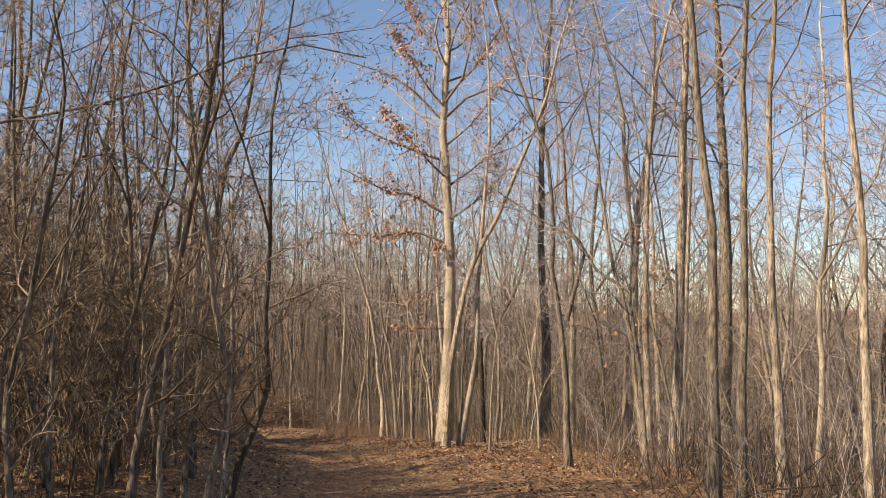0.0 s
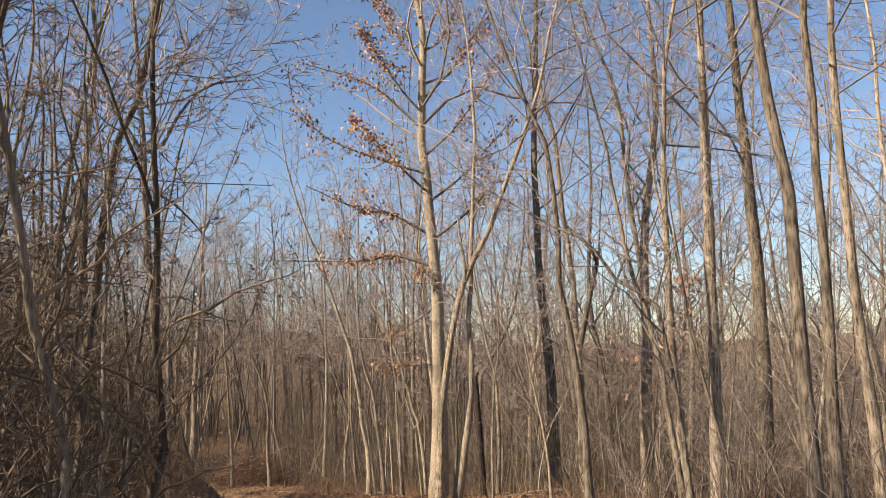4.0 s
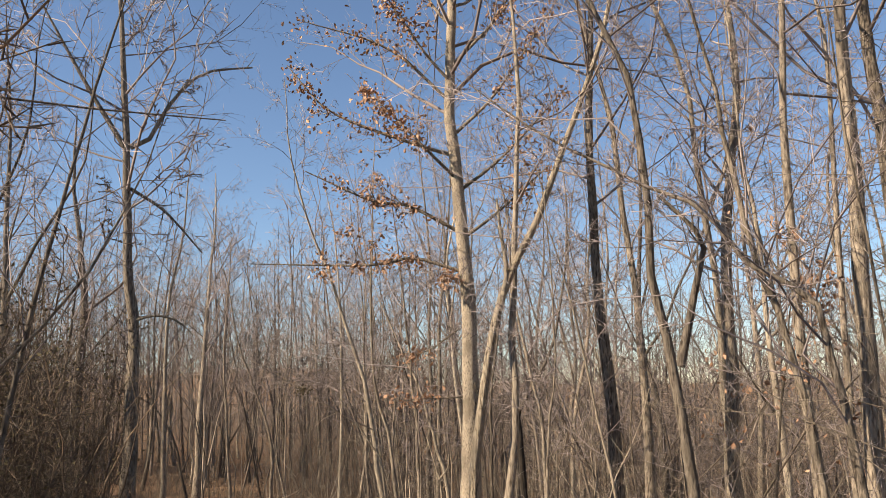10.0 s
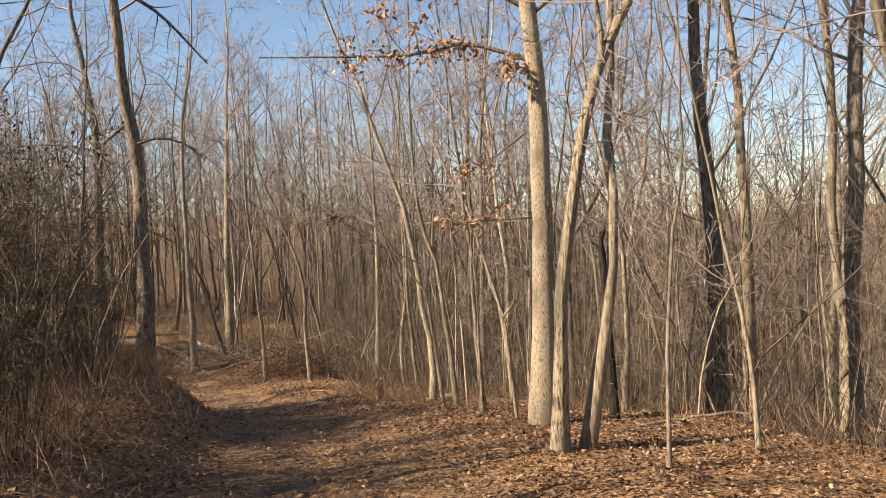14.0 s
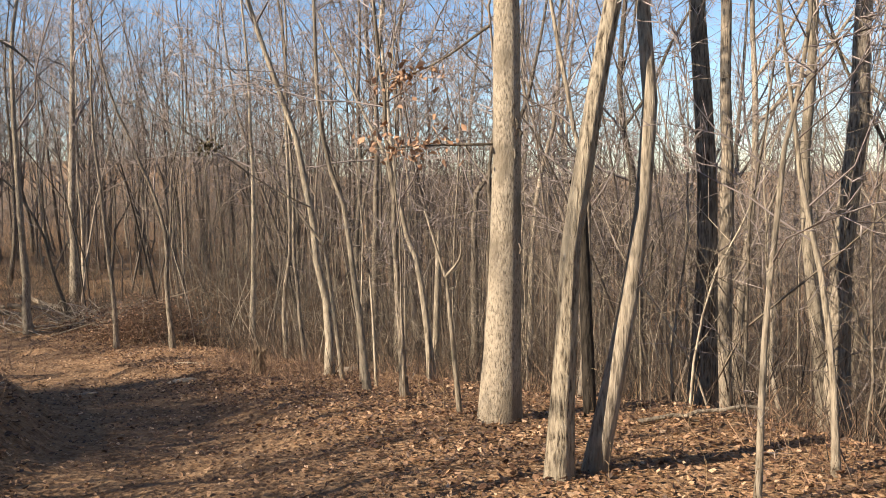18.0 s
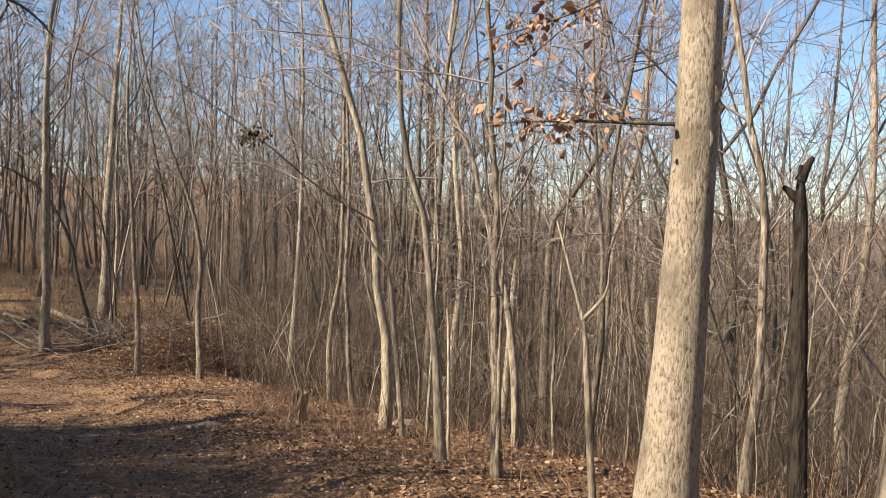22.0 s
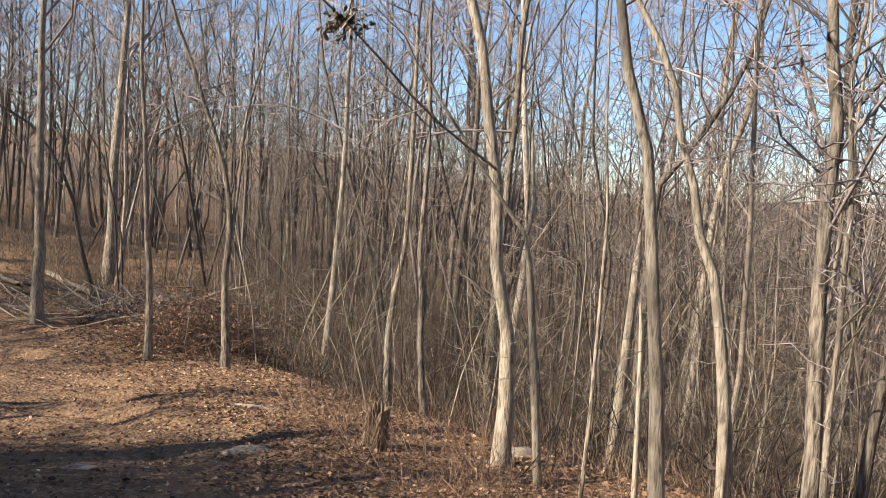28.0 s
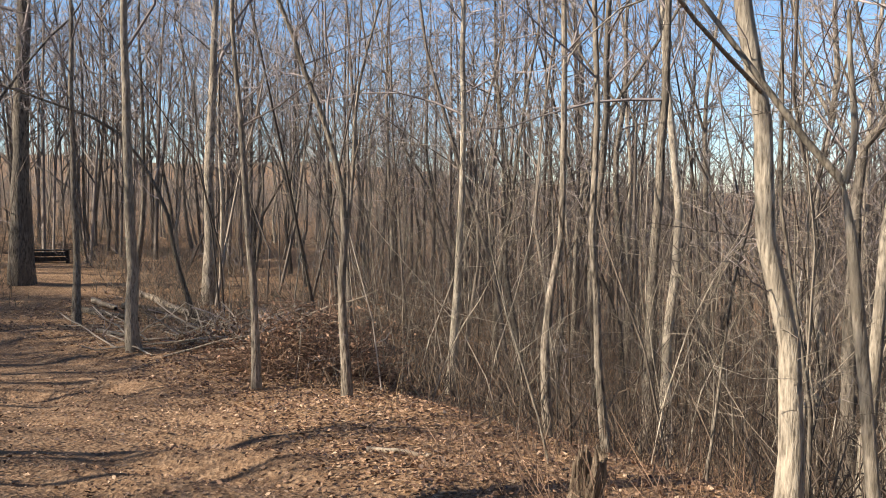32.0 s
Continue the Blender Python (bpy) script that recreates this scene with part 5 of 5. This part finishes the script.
def fallen(name, x0, y0, x1, y1, rad, mat, label, lift=0.0, k=8, shoots=0):
    c = ((x0 + x1) / 2, (y0 + y1) / 2)
    base = new(name)
    base.location = (*c, at_ground(*c))
    tagged(base, label, "log" if rad > 0.03 else "branch")
    t = np.linspace(0, 1, k)
    x, y = x0 + (x1 - x0) * t + HERO.normal(0, 0.03, k), y0 + (y1 - y0) * t + HERO.normal(0, 0.03, k)
    z = land(x, y) + rad * 0.8 + lift * t
    P = np.stack([x, y, z], 1) - np.array(base.location)
    R = rad * np.linspace(1, 0.7, k)
    part("log" if rad > 0.03 else "stick", mesh_from("log", *knobbly(P[None], R[None], HERO, 0.06)), mat, base)
    if shoots:
        q, rr = sprout(HERO, P[None], R[None], shoots, 0.2, 1, 0.4, 45, 0.06, 5, 0.15)
        q2, r2 = sprout(HERO, q, rr, 4, 0.2, 1, 0.5, 45, 0.03, 3, 0.2)
        tagged(part("brushwood", mesh_from("brushwood", *join([tube(q, rr, 4), tube(q2, r2, 3)])), mat, base), kind="stuff")


PALE_LOG = "fallen barkless pale log lying in the leaves"
fallen("fallen_log", -13.0, 40.2, -9.8, 36.1, 0.09, WOOD_GREY, PALE_LOG, 0.08)
fallen("fallen_log", -13.4, 38.5, -12.0, 37.0, 0.07, WOOD_GREY, PALE_LOG, 0.05)
fallen("fallen_log", -12.2, 37.6, -10.2, 37.2, 0.09, BARK_DARK, "fallen dark rotten log on the leaves")
fallen("fallen_log", -12.8, 36.9, -11.2, 36.2, 0.08, BARK_DARK, "fallen dark rotten log on the leaves")
fallen("fallen_log", -9.3, 34.4, -7.7, 35.2, 0.055, WOOD_GREY, PALE_LOG, 0.25)
fallen("fallen_log", -11.2, 34.4, -10.2, 33.9, 0.045, BARK_GREY, "fallen grey log lying beside the trail")
fallen("fallen_branch", -4.6, 26.2, -4.0, 26.1, 0.025, WOOD_GREY, "pale stick lying on the trail edge")
fallen("fallen_branch", 1.2, 18.2, 2.3, 18.0, 0.022, BARK_GREY, "dead branch on the leaves", 0.1, 8, 5)
fallen("fallen_branch", -10.0, 33.4, -7.6, 34.6, 0.024, WOOD_GREY, "long pale branch in a brush pile", 0.2, 8, 3)
fallen("fallen_branch", -9.7, 33.0, -6.9, 33.4, 0.022, WOOD_GREY, "long pale branch in a brush pile", 0.35, 8, 3)
fallen("fallen_branch", -8.9, 32.2, -6.3, 33.6, 0.02, WOOD_GREY, "long pale branch in a brush pile", 0.6, 8, 3)
fallen("fallen_branch", -7.7, 33.6, -5.7, 34.6, 0.022, WOOD_GREY, "long pale branch in a brush pile", 1.5, 8, 4)
for i in range(64):
    a, d = HERO.uniform(0, 6.28), HERO.uniform(0, 1.5)
    x, y, t = -8.4 + math.cos(a) * d * 1.8, 33.9 + math.sin(a) * d * 1.1, HERO.uniform(-1.2, 1.2) + math.pi * (i % 2)
    fallen("fallen_branch", x, y, x + math.cos(t) * 1.3, y + math.sin(t) * 0.9, 0.015, (TWIG_PALE, TWIG_PALE, TWIG)[i % 3], "bare branch in a brush pile", HERO.uniform(0.05, 0.8), 7, 6)


def leaf_heap(x, y, rad, tall, n):
    r = HERO
    d, a = rad * np.sqrt(r.uniform(0, 1, n)), r.uniform(0, 6.28, n)
    px, py = x + d * np.cos(a) * 1.4, y + d * np.sin(a)
    z = land(px, py) + tall * np.exp(-(d / rad) ** 2 * 2.2) * r.uniform(0.1, 1, n)
    tagged(new("leaf_heap", leaves_mesh("leaf_heap", np.stack([px, py, z], 1), r, 0.06, LEAF_LITTER)), "heap of russet dead leaves caught in brush", "leaves", kind="stuff")


leaf_heap(-6.5, 31.9, 0.9, 0.9, 3000)
leaf_heap(-8.0, 33.6, 1.1, 0.6, 2600)
leaf_heap(-5.7, 31.4, 0.8, 0.5, 1500)


def brush_pile(x, y, wide, tall, n):
    """A dome of cut brush: arching russet twigs over a dark hollow, with dead leaves caught in it."""
    r = np.random.default_rng(19)
    base = new("brush_pile")
    base.location = (x, y, at_ground(x, y))
    tagged(base, "pile of cut brush with russet leaves beside the trail", "brush pile")
    a, d = r.uniform(0, 6.28, n), np.sqrt(r.uniform(0, 1, n))
    foot = np.stack([np.cos(a) * d * wide * 1.2, np.sin(a) * d * wide, tall * (1 - d ** 2) * r.uniform(0.1, 0.95, n) - 0.05], 1)
    D = norm(np.stack([-np.sin(a) + r.normal(0, 0.7, n), np.cos(a) + r.normal(0, 0.7, n), r.normal(0.25, 0.35, n)], 1))
    out = [foot]
    for _ in range(4):
        D = norm(D + r.normal(0, 0.2, (n, 3)) + np.array([0, 0, -0.06]))
        out.append(out[-1] + D * r.uniform(0.1, 0.28, (n, 1)))
    P = np.stack(out, 1)
    R = r.uniform(0.004, 0.012, (n, 1)) * np.linspace(1, 0.3, 5)
    T, TR = sprout(r, P, R, 5, 0.1, 1, 0.5, 55, 0.0, 2, 0.2, 0.7, 0.3, 0.003)
    part("brushwood", mesh_from("brushwood", *join([tube(P, R, 4), spikes(T, TR)])), RUSSET, base)["kind"] = "stuff"
    ends = T[:, -1][r.uniform(0, 1, len(T)) < 0.55]
    part("leaves", leaves_mesh("leaves", ends, r, 0.06, LEAF_OAK), LEAF_OAK, base, "russet dead leaves")["kind"] = "stuff"


brush_pile(-6.25, 31.2, 0.95, 1.25, 420)


def leaf_clump(x, y, z):
    base = new("leaf_clump")
    base.location = (x, y, z)
    tagged(base, "dark clump of dead twigs and leaves hung on a limb", "leaf clump")
    at = HERO.normal(0, 0.055, (120, 3)) * np.array([1.4, 1, 0.8])
    part("leaves", leaves_mesh("leaves", at, HERO, 0.06, LEAF_DARK), LEAF_DARK, base)


leaf_clump(-3.26, 22.7, 1.36)


def bench(x, y, turn):
    base = new("bench")
    base.matrix_basis = pose(x, y, at_ground(x, y), 0, 0, turn)
    tagged(base, "low dark weathered timber bench beneath a tree", "bench")

    def board(name, cx, cy, cz, sx, sy, sz):
        bm = bmesh.new()
        bmesh.ops.create_cube(bm, size=1)
        bmesh.ops.scale(bm, vec=(sx, sy, sz), verts=bm.verts)
        bmesh.ops.bevel(bm, geom=bm.edges, offset=0.008, segments=1, affect="EDGES")
        bmesh.ops.translate(bm, vec=(cx, cy, cz), verts=bm.verts)
        me = bpy.data.meshes.new(name)
        bm.to_mesh(me)
        bm.free()
        part(name, me, WOOD_BLACK, base)
    for i in range(3):
        board("seat_plank", 0, -0.14 + i * 0.14, 0.45, 1.5, 0.13, 0.045)
    for i in range(2):
        board("front_board", 0, -0.19, 0.14 + 0.17 * i, 1.4, 0.03, 0.15)
    for s in (-0.65, 0.65):
        board("leg", s, 0, 0.2, 0.09, 0.36, 0.44)


bench(-19.0, 46.4, 22)
